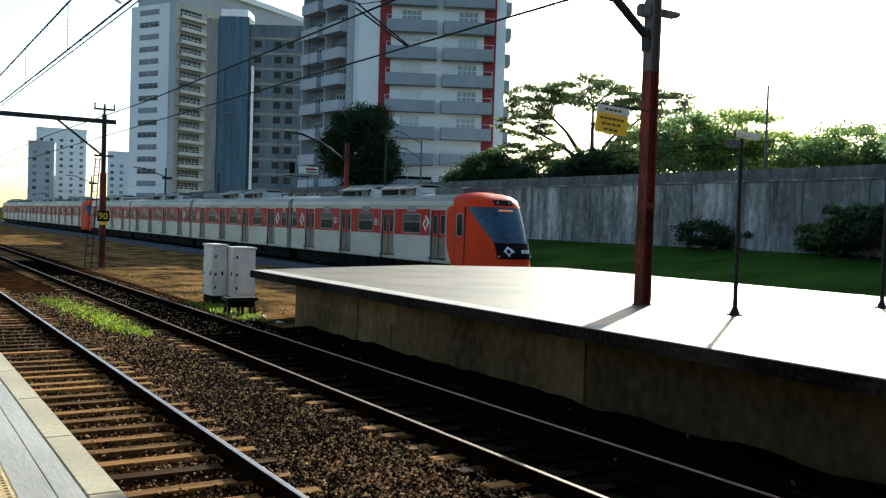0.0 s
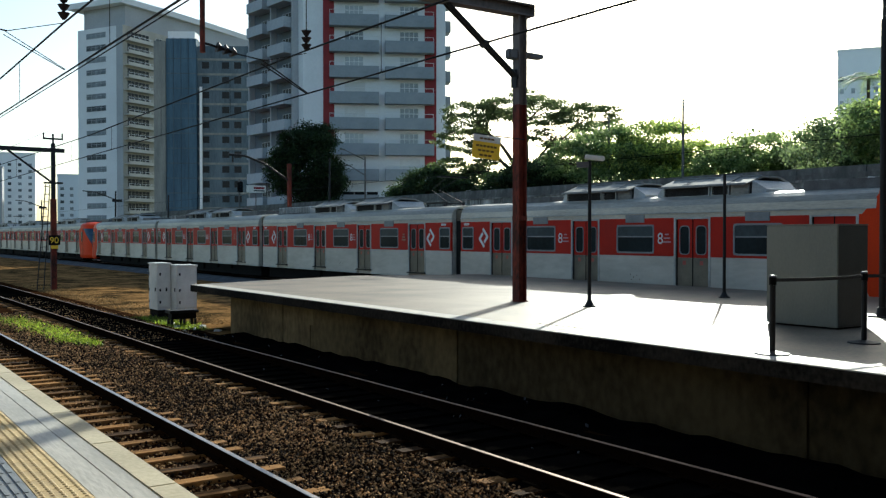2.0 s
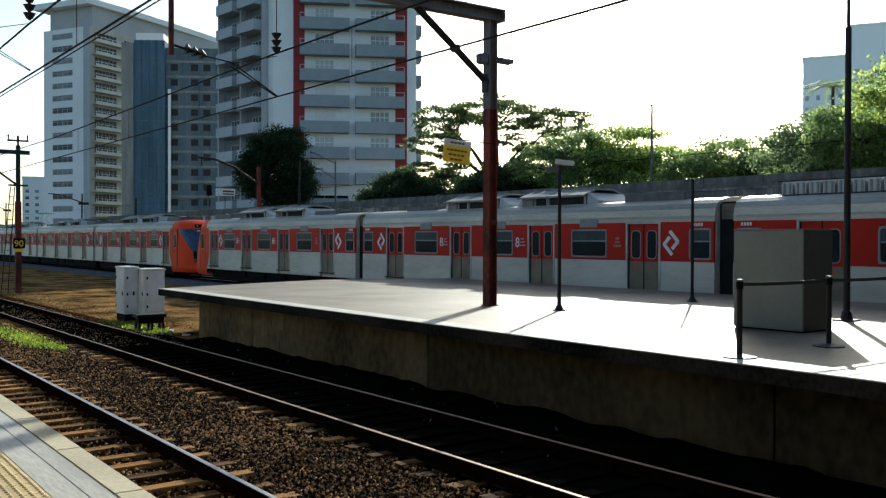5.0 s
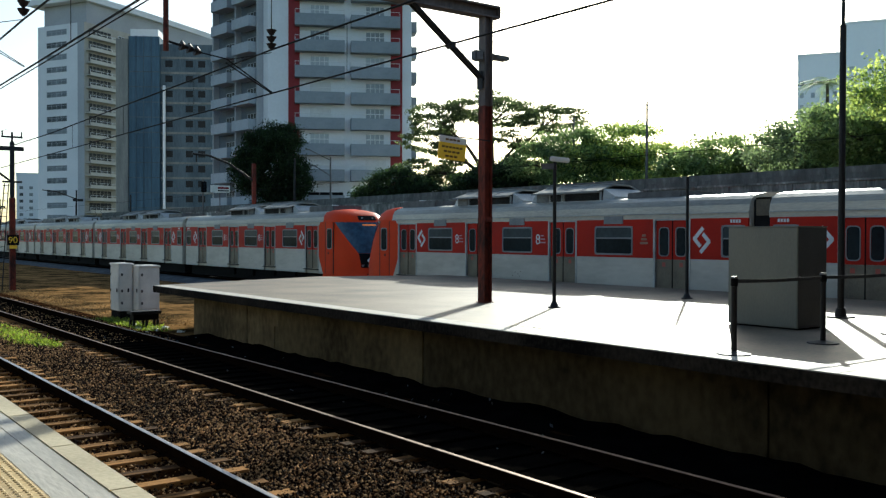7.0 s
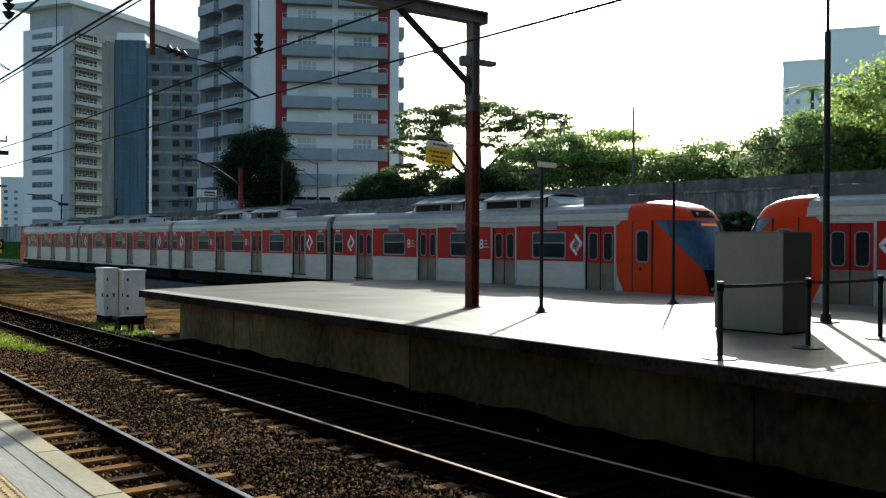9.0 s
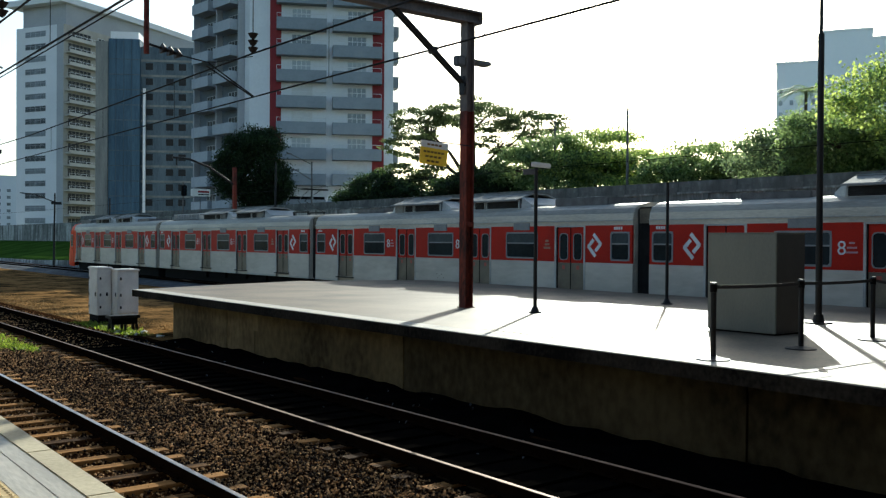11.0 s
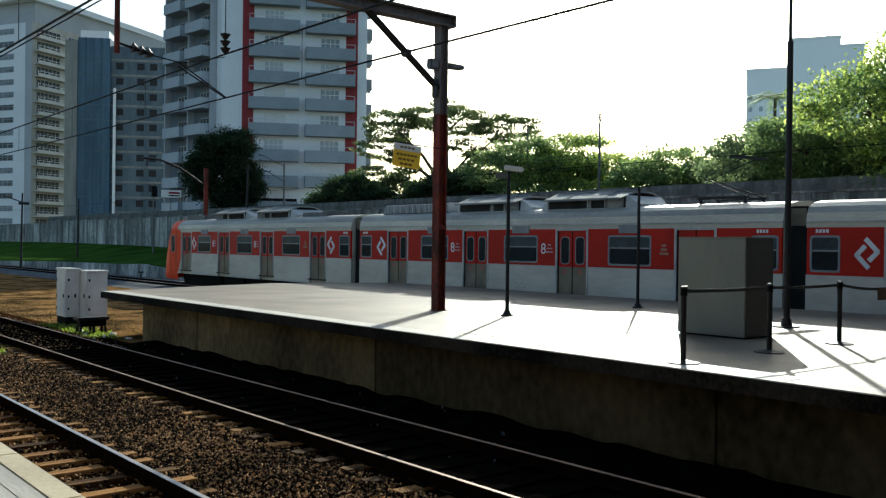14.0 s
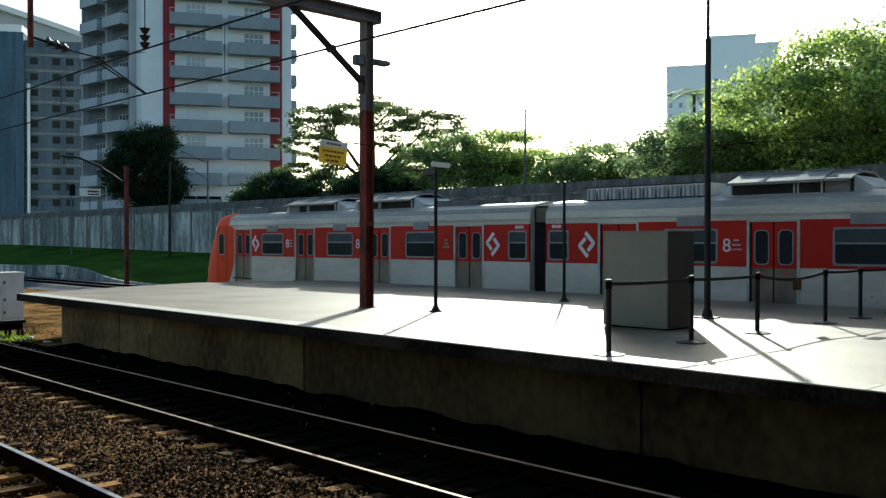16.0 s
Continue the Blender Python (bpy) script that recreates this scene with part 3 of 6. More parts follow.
def round_ring(bm, x0, x1, y0, y1, z0, z1, r, f):
    """A rounded frame of width f round an opening."""
    o, q = round_rect(y0, y1, z0, z1, r), round_rect(y0 + f, y1 - f, z0 + f, z1 - f, max(0.01, r - f * 0.6))
    rings = [[bm.verts.new((x, y, zz(z))) for y, z in pts] for x, pts in ((x0, o), (x0, q), (x1, q), (x1, o))]
    k = len(o)
    for a, b in zip(rings, rings[1:] + rings[:1]):
        for i in range(k):
            bm.faces.new((a[i], a[(i + 1) % k], b[(i + 1) % k], b[i]))
    return bm


def window(parent, y, w, z0=1.02, z1=2.02, bar=True):
    bm = bmesh.new()
    f, a, b = 0.06, y - w / 2, y + w / 2
    box(bm, -HALF - 0.002, -HALF + 0.03, a, b, zz(z1 - 0.04), zz(z1)), box(bm, -HALF - 0.002, -HALF + 0.03, a, b, zz(z0), zz(z0 + 0.04))
    round_ring(bm, -HALF - 0.018, -HALF + 0.028, a - 0.01, b + 0.01, z0 - 0.01, z1 + 0.01, 0.11, f)
    split = z0 + 0.56
    if bar:
        box(bm, -HALF - 0.014, -HALF + 0.03, a + f - 0.01, b - f + 0.01, zz(split), zz(split + 0.05))
    fr = part("window", bm, M["frame_grey"], parent)
    part("pane", B(-HALF + 0.012, -HALF + 0.024, a + 0.02, b - 0.02, zz(z0 + 0.04), zz(split)), M["dark_glass"], fr, "dark tinted glass")
    part("pane", B(-HALF + 0.006, -HALF + 0.018, a + 0.02, b - 0.02, zz(split + 0.05), zz(z1 - 0.04)), M["hopper_glass"], fr, "paler hopper glass")


def door(parent, y):
    w, z0, z1 = DOOR_W, -0.12, 2.2
    bm = bmesh.new()
    for s in (-1, 1):
        box(bm, -HALF - 0.015, -HALF + 0.08, y + s * w / 2 - 0.04, y + s * w / 2 + 0.04, zz(z0), zz(z1 + 0.05))
    box(bm, -HALF - 0.015, -HALF + 0.08, y - w / 2 + 0.04, y + w / 2 - 0.04, zz(z1), zz(z1 + 0.05))
    fr = part("door", bm, M["roof_metal"], parent, "pale metal door surround")
    part("step", box(bmesh.new(), -HALF - 0.10, -HALF + 0.04, y - w / 2 - 0.05, y + w / 2 + 0.05, zz(-0.19), zz(-0.13), 0.01), M["dark_steel"], fr)
    for s in (-1, 1):
        a, b = sorted((y + s * 0.018, y + s * (w / 2 - 0.05)))
        part("leaf", B(-HALF + 0.05, -HALF + 0.075, a, b, zz(z0), zz(0.9)), M["door_steel"], fr, "bare steel lower door leaf")
        bm = bmesh.new()
        c, hw = (a + b) / 2, 0.185
        box(bm, -HALF + 0.05, -HALF + 0.075, a, c - hw, zz(0.902), zz(z1))
        box(bm, -HALF + 0.05, -HALF + 0.075, c + hw, b, zz(0.902), zz(z1))
        box(bm, -HALF + 0.05, -HALF + 0.075, c - hw, c + hw, zz(0.902), zz(1.02))
        box(bm, -HALF + 0.05, -HALF + 0.075, c - hw, c + hw, zz(1.96), zz(z1))
        part("leaf", bm, M["train_red"], fr, "red upper door leaf")
        part("pane_rim", round_ring(bmesh.new(), -HALF + 0.036, -HALF + 0.056, c - hw - 0.035, c + hw + 0.035, 1.0, 1.98, 0.13, 0.032), M["frame_grey"], fr, "grey rounded glazing rim")
        part("pane", box(bmesh.new(), -HALF + 0.056, -HALF + 0.07, c - hw, c + hw, zz(1.02), zz(1.96)), M["dark_glass"], fr, "narrow dark door glass")
    part("seal", B(-HALF + 0.04, -HALF + 0.078, y - 0.017, y + 0.017, zz(z0), zz(z1)), M["black"], fr, "black rubber door seal")
    for s in (-1, 1):
        part("sticker", B(-HALF + 0.046, -HALF + 0.0495, y + s * 0.36 - 0.07, y + s * 0.36 + 0.07, zz(0.66), zz(0.80)), M["sticker"], fr, "small red warning sticker")
    # black strip draws the shadow at one edge of the door recess
    part("shadow_gap", B(-HALF + 0.03, -HALF + 0.078, y + w / 2 - 0.075, y + w / 2 - 0.041, zz(z0), zz(z1)), M["black"], fr)


def roof_unit(parent, y0, y1, flip=False):
    """An air-conditioning unit in three bays, plain, grille and long louvre, under stepped pale covers."""
    u = part("air_conditioner", box(bmesh.new(), -0.98, 0.98, y0, y1, zz(2.9), zz(3.38)), M["roof_dark"], parent, "roof air-conditioning unit with dark grilles")
    span = y1 - y0
    for k, (fa, fb, lift) in enumerate(((0.0, 0.21, 0.0), (0.215, 0.43, 0.05), (0.435, 1.0, 0.02))):
        a, b = (y1 - span * fb, y1 - span * fa) if flip else (y0 + span * fa, y0 + span * fb)
        bm = sweep(bmesh.new(), [(-1.26, zz(3.31)), (-1.22, zz(3.29)), (-0.40, zz(3.52 + lift)), (0.40, zz(3.52 + lift)), (1.22, zz(3.29)), (1.26, zz(3.33)), (0.44, zz(3.58 + lift)), (-0.44, zz(3.58 + lift))], a - 0.03, b + 0.03)
        cov = part("cover", bm, M["ac_cover"], u, "pale hipped metal cover")
        for q in ((0.5,) if k == 2 else ()):
            y = a + (b - a) * q
            part("seam", rod(bmesh.new(), (-1.25, y, zz(3.34)), (-0.44, y, zz(3.59 + lift)), 0.014, n=5), M["roof_metal"], cov)
        part("gutter_lip", box(bmesh.new(), -1.285, -1.262, a - 0.02, b + 0.02, zz(3.27), zz(3.335)), M["frame_grey"], cov)
        part("ridge_strip", box(bmesh.new(), -0.5, -0.40, a, b, zz(3.578 + lift), zz(3.612 + lift)), M["frame_grey"], cov)
        for sgn in (-1, 1):
            x0, x1 = sorted((sgn * 0.985, sgn * 1.06))
            if k == 0:
                part("side_panel", box(bmesh.new(), x0, x1, a + 0.04, b - 0.02, zz(2.95), zz(3.30), 0.02), M["ac_cover"], u, "plain pale bay panel")
                continue
            fr = bmesh.new()
            for q in ((a + 0.02, b - 0.02, 3.27, 3.31), (a + 0.02, b - 0.02, 2.95, 2.99), (a + 0.02, a + 0.07, 2.99, 3.27), (b - 0.07, b - 0.02, 2.99, 3.27)):
                box(fr, x0, x1, q[0], q[1], zz(q[2]), zz(q[3]))
            gr = part("grille_frame", fr, M["roof_metal"], u, "pale grille frame")
            for j in range(4):
                zc = 3.02 + 0.062 * j
                part("louvre", box(bmesh.new(), min(x0, x1) + 0.012, max(x0, x1) - 0.012, a + 0.07, b - 0.07, zz(zc), zz(zc + 0.035)), M["roof_dark"], gr)
    for ya, yb, d in ((y0 - 0.45, y0 - 0.032, 1), (y1 + 0.032, y1 + 0.45, -1)):
        bm = bmesh.new()
        near, farther = (yb, ya) if d > 0 else (ya, yb)
        v = [bm.verts.new(c) for c in ((-1.0, near, zz(2.9)), (1.0, near, zz(2.9)), (0.95, near, zz(3.42)), (-0.95, near, zz(3.42)), (-0.9, farther, zz(2.9)), (0.9, farther, zz(2.9)), (0.8, farther, zz(3.12)), (-0.8, farther, zz(3.12)))]
        for q in ((0, 1, 2, 3), (4, 7, 6, 5), (0, 4, 5, 1), (3, 2, 6, 7), (0, 3, 7, 4), (1, 5, 6, 2)):
            bm.faces.new([v[i] for i in q])
        part("end_hood", bm, M["roof_metal"], u, "sloping pale end hood")


def vent_row(parent, y0, y1, material):
    """A bank of finned resistor boxes between two rails."""
    n = int((y1 - y0) / 0.45)
    for k in range(n):
        y = y0 + 0.45 * k
        bm = sweep(bmesh.new(), [(-0.98, zz(2.98)), (0.98, zz(2.98)), (0.98, zz(3.36)), (0.90, zz(3.43)), (-0.90, zz(3.43)), (-0.98, zz(3.36))], y, y + 0.36)
        b = part("resistor_box", bm, material, parent, "ribbed grey resistor box")
        part("fin", box(bmesh.new(), -1.005, -0.982, y + 0.05, y + 0.11, zz(3.0), zz(3.36)), M["frame_grey"], b)
        part("fin", box(bmesh.new(), -1.005, -0.982, y + 0.24, y + 0.30, zz(3.0), zz(3.36)), M["frame_grey"], b)
    bm = bmesh.new()
    for x in (-1.02, 1.02):
        for z in (2.985, 3.40):
            box(bm, x - 0.018, x + 0.018, y0 - 0.08, y0 + 0.45 * n, zz(z), zz(z + 0.035))
    part("resistor_rail", bm, M["dark_steel"], parent, "dark rail along the resistor boxes")


def pantograph(parent, y):
    bm = bmesh.new()
    for x in (-0.5, 0.5):
        box(bm, x - 0.04, x + 0.04, y - 0.9, y + 0.9, zz(3.18), zz(3.26))
        for s in (-0.8, 0.8):
            rod(bm, (x, y + s, zz(3.0)), (x, y + s, zz(3.2)), 0.06, n=8)
    for x in (-0.45, 0.45):
        rod(bm, (x, y - 0.8, zz(3.26)), (x * 0.5, y + 0.9, zz(3.9)), 0.018, n=6)
        rod(bm, (x * 0.5, y + 0.9, zz(3.9)), (x * 0.8, y - 0.6, zz(4.45)), 0.013, n=6)
    box(bm, -0.8, 0.8, y - 0.75, y - 0.45, zz(4.45), zz(4.52))
    part("pantograph", bm, M["dark_steel"], parent, "folded dark steel pantograph")


def bogie(parent, y):
    bm = bmesh.new()
    box(bm, -1.15, -1.0, y - 1.5, y + 1.5, 0.42, 0.72, 0.03)
    box(bm, 1.0, 1.15, y - 1.5, y + 1.5, 0.42, 0.72, 0.03)
    box(bm, -1.0, 1.0, y - 0.25, y + 0.25, 0.4, 0.75)
    b = part("bogie", bm, M["under"], parent, "dark bogie frame")
    for s in (-1.1, 1.1):
        bm = bmesh.new()
        for x in (-0.86, 0.80):
            rod(bm, (x, y + s, 0.46), (x + 0.1, y + s, 0.46), 0.455, n=20)
        rod(bm, (-0.8, y + s, 0.46), (0.8, y + s, 0.46), 0.08)
        part("wheelset", bm, M["under"], b)


def nose_point(a, z, grow=0.0, y0=8.95):
    """A point on the cab's shell: a from -1 (left side) to 1 round the front; the front lies towards -y."""
    zs = (-0.78, -0.60, -0.36, -0.28, 0.25, 0.8, 1.5, 2.35, 2.72, 2.92, 3.03, 3.10)
    ys = (12.20, 12.42, 12.42, 12.30, 12.24, 12.02, 11.66, 11.16, 10.85, 10.45, 10.0, 9.6)
    ws = (1.42, 1.50, 1.506, 1.506, 1.506, 1.506, 1.506, 1.506, 1.44, 1.28, 0.92, 0.3)
    yf, w = float(np.interp(z, zs, ys)), float(np.interp(z, zs, ws))
    ang = a * math.pi / 2
    c, s = max(0.0, math.cos(ang)), math.sin(ang)
    # squarish plan with well-rounded corners, drawn in towards the front
    x = math.copysign(abs(s) ** 0.62, s) * w
    y = y0 + (yf - y0) * c ** 0.62
    taper = 1 - 0.16 * ((y - y0) / 3.4) ** 4
    return Vector((x * taper + math.copysign(grow * abs(s), s), -(y + grow * c), z + LIFT))


def patch(a0, a1, z0, z1, grow, material, parent, name, label="", na=14, nz=8, slant=0.0):
    bm = bmesh.new()
    g = [[bm.verts.new(nose_point(a0 + (a1 - a0) * i / na + (slant * (0.5 - j / nz) * (1 if i < na / 2 else -1) * abs(2 * i / na - 1)), z0 + (z1 - z0) * j / nz, grow)) for j in range(nz + 1)] for i in range(na + 1)]
    for i in range(na):
        for j in range(nz):
            bm.faces.new((g[i][j], g[i + 1][j], g[i + 1][j + 1], g[i][j + 1]))
    return part(name, bm, material, parent, label, smooth=True)


def build_car(head, style):
    """A car whose front lies towards -y; head: with a driving cab."""
    car = thing("train_car", "", "train car", group="cars of the passenger train")
    way = -1 if style == 4 else 1
    y0, y1 = (-8.97, 10.65) if head else (-10.65, 10.65)
    body = bmesh.new()
    sweep(body, [(HALF, zz(-0.37)), (HALF, zz(2.42))] + [(x, zz(z)) for x, z in ROOF[1:]] + [(-x, zz(z)) for x, z in ROOF[-2::-1]] + [(-HALF, zz(2.25)), (-HALF + 0.09, zz(2.25)), (-HALF + 0.09, zz(-0.37))], y0, y1)
    for f in body.faces:
        if f.calc_center_median().z > zz(2.6):
            f.material_index = 1
    part("body", body, [M["cream_body"], M["roof_paint"]], car, "pale roof and upper side")
    edges = [y0] + [v for d in DOORS for v in (d - DOOR_W / 2, d + DOOR_W / 2)] + [y1]
    for a, b in zip(edges[::2], edges[1::2]):
        if b - a < 0.1:
            continue
        bm = bmesh.new()
        side_panel(bm, a, b, -0.37, 0.93)
        low = part("side_panel", bm, M["steel_body"], car, "brushed steel lower side panel")
        mid = (a + b) / 2
        wide = b - a > 3
        if head and b == edges[1]:
            bm = bmesh.new()
            side_panel(bm, a, b, 0.934, 2.25)
            part("side_panel", bm, M["nose_red"], car, "orange-red cab side panel")
            continue
        w = 1.78 if wide else 0.85
        wy = mid if wide else (mid - 0.55 if mid < 0 else mid + 0.55)
        z0, z1 = 1.02, 2.02
        bm = bmesh.new()
        for p, q, r, s in ((a + 0.03, b - 0.03, 0.934, z0), (a + 0.03, b - 0.03, z1, 2.25), (a + 0.03, wy - w / 2, z0, z1), (wy + w / 2, b - 0.03, z0, z1)):
            side_panel(bm, p, q, r, s, -HALF - 0.004, 0.08)
        part("side_panel", bm, M["train_red"], car, "red window band panel")
        window(car, wy, w)
        if not wide:
            logo(car, mid + (0.62 if mid < 0 else -0.62), 1.55, 0.75)
        elif mid * way < -4:
            bm = bmesh.new()
            for k, wd in enumerate((0.16, 0.24, 0.34)):
                box(bm, -HALF - 0.016, -HALF - 0.006, mid - way * 1.4 - wd / 2, mid - way * 1.4 + wd / 2, zz(1.66 - 0.13 * k), zz(1.74 - 0.13 * k))
            part("emblem", bm, M["emblem"], car, "small pale orange emblem")
        else:
            lettering("8", 0.55, M["logo_white"], car, Matrix.Translation((-HALF - 0.014, mid - way * 1.05 + (0 if way > 0 else 0.32) , zz(1.36))) @ Matrix.Rotation(radians(-90), 4, "Z") @ Matrix.Rotation(radians(90), 4, "X"), "numeral", "white figure eight on the red band")
            bm = bmesh.new()
            for k, wd in enumerate((0.16, 0.28, 0.34)):
                box(bm, -HALF - 0.016, -HALF - 0.006, mid - way * 1.48 - wd / 2, mid - way * 1.48 + wd / 2, zz(1.66 - 0.13 * k), zz(1.71 - 0.13 * k))
            part("lettering", bm, M["pink_text"], car, "small unreadable pinkish lettering")
        # number plate bars above an end window and a grey vent above the middle windows
        if wide:
            part("vent_grille", box(bmesh.new(), -HALF - 0.03, -HALF + 0.02, mid - 0.45, mid + 0.45, zz(2.1), zz(2.38), 0.01), M["frame_grey"], car, "grey vent grille over the window")
        else:
            bm = bmesh.new()
            for k in range(4):
                box(bm, -HALF - 0.012, -HALF - 0.002, wy + 0.2 - 0.1 * k, wy + 0.27 - 0.1 * k, zz(2.1), zz(2.2))
            part("lettering", bm, M["logo_white"], car, "small unreadable white lettering")
    for d in DOORS:
        door(car, d)
    for a, b in zip([y0] + [d + DOOR_W / 2 + 0.06 for d in DOORS], [d - DOOR_W / 2 - 0.06 for d in DOORS] + [y1]):
        if b - a > 0.2:
            part("sill_strip", box(bmesh.new(), -HALF - 0.02, -HALF + 0.02, a, b, zz(-0.365), zz(-0.29), 0.008), M["roof_metal"], car, "pale strip along the floor edge")
    hatch = part("hatch", B(-HALF - 0.006, -HALF + 0.02, -0.35, 0.35, zz(0.02), zz(0.34)), M["steel_body"], car, "small service hatch")
    for hy, hz in ((-0.24, 0.10), (-0.10, 0.24), (0.06, 0.16), (0.22, 0.26), (0.16, 0.08)):
        part("hatch_hole", rod(bmesh.new(), (-HALF - 0.007, hy, zz(hz)), (-HALF - 0.012, hy, zz(hz)), 0.022, n=8), M["door_steel"], hatch)
    part("far_stripe", B(HALF + 0.002, HALF + 0.012, y0, y1, zz(0.93), zz(2.25)), M["train_red"], car, "red stripe along the other side")
    bm = bmesh.new()
    rnd = random.Random(style)
    for a, b in ((-5.4, -3.2), (-2.8, -0.4), (0.1, 2.4), (2.9, 5.2)):
        box(bm, -1.32, 1.32, a, b, rnd.uniform(0.35, 0.5), 0.76, 0.03)
    part("underframe", bm, M["under"], car, "dark equipment boxes under the floor")
    # solid fill that stands for gear and shade between the boxes
    part("underframe", box(bmesh.new(), -1.18, 1.18, y0 + 0.3, y1 - 0.3, 0.12, 0.775), M["under"], car, "solid dark block for underfloor gear and the shade round it")
    bogie(car, -7.4), bogie(car, 7.4)
    # gangway at the rear and gutter
    part("gutter", box(bmesh.new(), -HALF - 0.03, -HALF + 0.03, y0, y1, zz(2.40), zz(2.44)), M["roof_metal"], car)
    part("gangway", box(bmesh.new(), -1.28, 1.28, 10.652, 11.34, zz(-0.35), zz(2.86), 0.05), M["bellows"], car, "black rubber gangway bellows")
    part("gangway_hood", box(bmesh.new(), -1.29, 1.29, 10.70, 11.30, zz(2.25), zz(2.87), 0.06), M["tan_rubber"], car, "tan patch at the top of the bellows")
    # roof
    turned = style == 2 and not head
    roof_unit(car, -4.5, -0.9, turned)
    roof_unit(car, 0.6, 4.1, turned)
    if style % 2:
        vent_row(car, 4.9, 9.6, M["roof_metal"])
        pantograph(car, -8.0) if not head else vent_row(car, -8.6, -6.2, M["roof_metal"])
    else:
        bm = bmesh.new()
        part("roof_box", box(bm, -0.9, 0.9, -9.0, -6.3, zz(2.9), zz(3.3), 0.04), M["grey_steel"], car, "low grey equipment box on the roof")
        part("roof_box", box(bmesh.new(), -0.9, 0.9, 5.2, 7.6, zz(2.9), zz(3.22), 0.04), M["grey_steel"], car, "low grey equipment box on the roof")
    if head:
        bm = bmesh.new()
        na, levels = 30, (-0.78, -0.60, -0.36, -0.28, -0.05, 0.25, 0.8, 1.15, 1.5, 2.0, 2.35, 2.55, 2.72, 2.84, 2.92, 3.03, 3.10)
        g = [[bm.verts.new(nose_point(-1 + 2 * i / na, z)) for z in levels] for i in range(na + 1)]
        for i in range(na):
            for j in range(len(levels) - 1):
                bm.faces.new((g[i][j], g[i + 1][j], g[i + 1][j + 1], g[i][j + 1]))
        bm.faces.new([r[-1] for r in g])
        cab = part("cab_shell", bm, M["nose_red"], car, "orange-red moulded driving cab", smooth=True)
        patch(-0.57, 0.57, 0.76, 2.38, 0.012, M["screen_glass"], cab, "windscreen", "large raked dark windscreen", na=22, nz=12, slant=0.40)
        patch(-0.37, 0.37, 0.03, 0.755, 0.011, M["black"], cab, "front_mask", "black panel below the windscreen")
        patch(-0.26, 0.26, -0.66, -0.28, 0.012, M["under"], cab, "coupler_recess", "dark recess for the coupler")
        patch(-0.13, 0.13, 2.48, 2.72, 0.02, M["black"], cab, "lamp_housing", "dark lamp housing over the windscreen")
        for a in (-0.06, 0.06):
            p = nose_point(a, 2.60, 0.03)
            part("headlight", rod(bmesh.new(), p, p + Vector((0, -0.03, 0.0)), 0.05, n=12), M["lamp_white"], cab, "small round headlight")
        for a in (-0.33, 0.33):
            p = nose_point(a, 0.14, 0.02)
            part("headlight", rod(bmesh.new(), p, p + Vector((0, -0.04, 0.0)), 0.06, n=12), M["lamp_white"], cab, "small round headlight")
        patch(-0.09, 0.07, 2.20, 2.28, 0.022, M["lamp_amber"], cab, "destination_display", "amber destination display", na=4, nz=1)
        for k in range(4):
            patch(0.04 + 0.065 * k, 0.085 + 0.065 * k, 0.30, 0.46, 0.02, M["logo_white"], cab, "emblem", "plain white emblem bar", na=2, nz=1)
        # interlocked chevrons in a diamond
        bm = bmesh.new()
        q = [nose_point(a, z, 0.022) for a, z in ((-0.12, 0.14), (-0.02, 0.38), (-0.12, 0.62), (-0.22, 0.38))]
        h = [nose_point(a, z, 0.022) for a, z in ((-0.12, 0.26), (-0.07, 0.38), (-0.12, 0.50), (-0.17, 0.38))]
        qa, ha = [bm.verts.new(v) for v in q], [bm.verts.new(v) for v in h]
        for i in range(4):
            bm.faces.new((qa[i], qa[(i + 1) % 4], ha[(i + 1) % 4], ha[i]))
        part("emblem", bm, M["logo_white"], cab, "white diamond emblem")
        # wiper
        bm = bmesh.new()
        rod(bm, nose_point(0.05, 1.05, 0.03), nose_point(0.42, 1.3, 0.04), 0.015, n=6)
        part("wiper", bm, M["black"], cab)
        # slanted edge of the cab's paint
        bm = bmesh.new()
        pts = [(-8.50, 0.55), (-8.50, 2.18), (-8.72, 2.42), (-9.9, 2.42), (-9.9, -0.37), (-8.95, -0.37)]
        lo, hi = [bm.verts.new((-HALF - 0.008, y, zz(z))) for y, z in pts], [bm.verts.new((-HALF + 0.02, y, zz(z))) for y, z in pts]
        bm.faces.new(lo), bm.faces.new(hi[::-1])
        for i in range(6):
            bm.faces.new((lo[i], hi[i], hi[(i + 1) % 6], lo[(i + 1) % 6]))
        part("cab_panel", bm, M["nose_red"], car, "orange-red cab side with slanted edge")
        logo(car, -6.55, 1.55, 0.7)
        # small white fin on the cab's roof
        bm = bmesh.new()
        v = [bm.verts.new(c) for c in ((-0.5, -8.5, zz(3.03)), (-0.5, -8.0, zz(3.03)), (-0.5, -8.15, zz(3.36)), (-0.1, -8.5, zz(3.05)), (-0.1, -8.0, zz(3.05)), (-0.1, -8.15, zz(3.36)))]
        for q in ((0, 1, 2), (5, 4, 3), (0, 3, 4, 1), (1, 4, 5, 2), (2, 5, 3, 0)):
            bm.faces.new([v[i] for i in q])
        part("antenna_fin", bm, M["white_paint"], car, "small white antenna fin")
        # cab side door with its window
        dr = part("cab_door", box(bmesh.new(), -HALF - 0.014, -HALF + 0.03, -10.02, -9.24, zz(-0.30), zz(2.34), 0.01), M["nose_red"], car, "orange-red cab door")
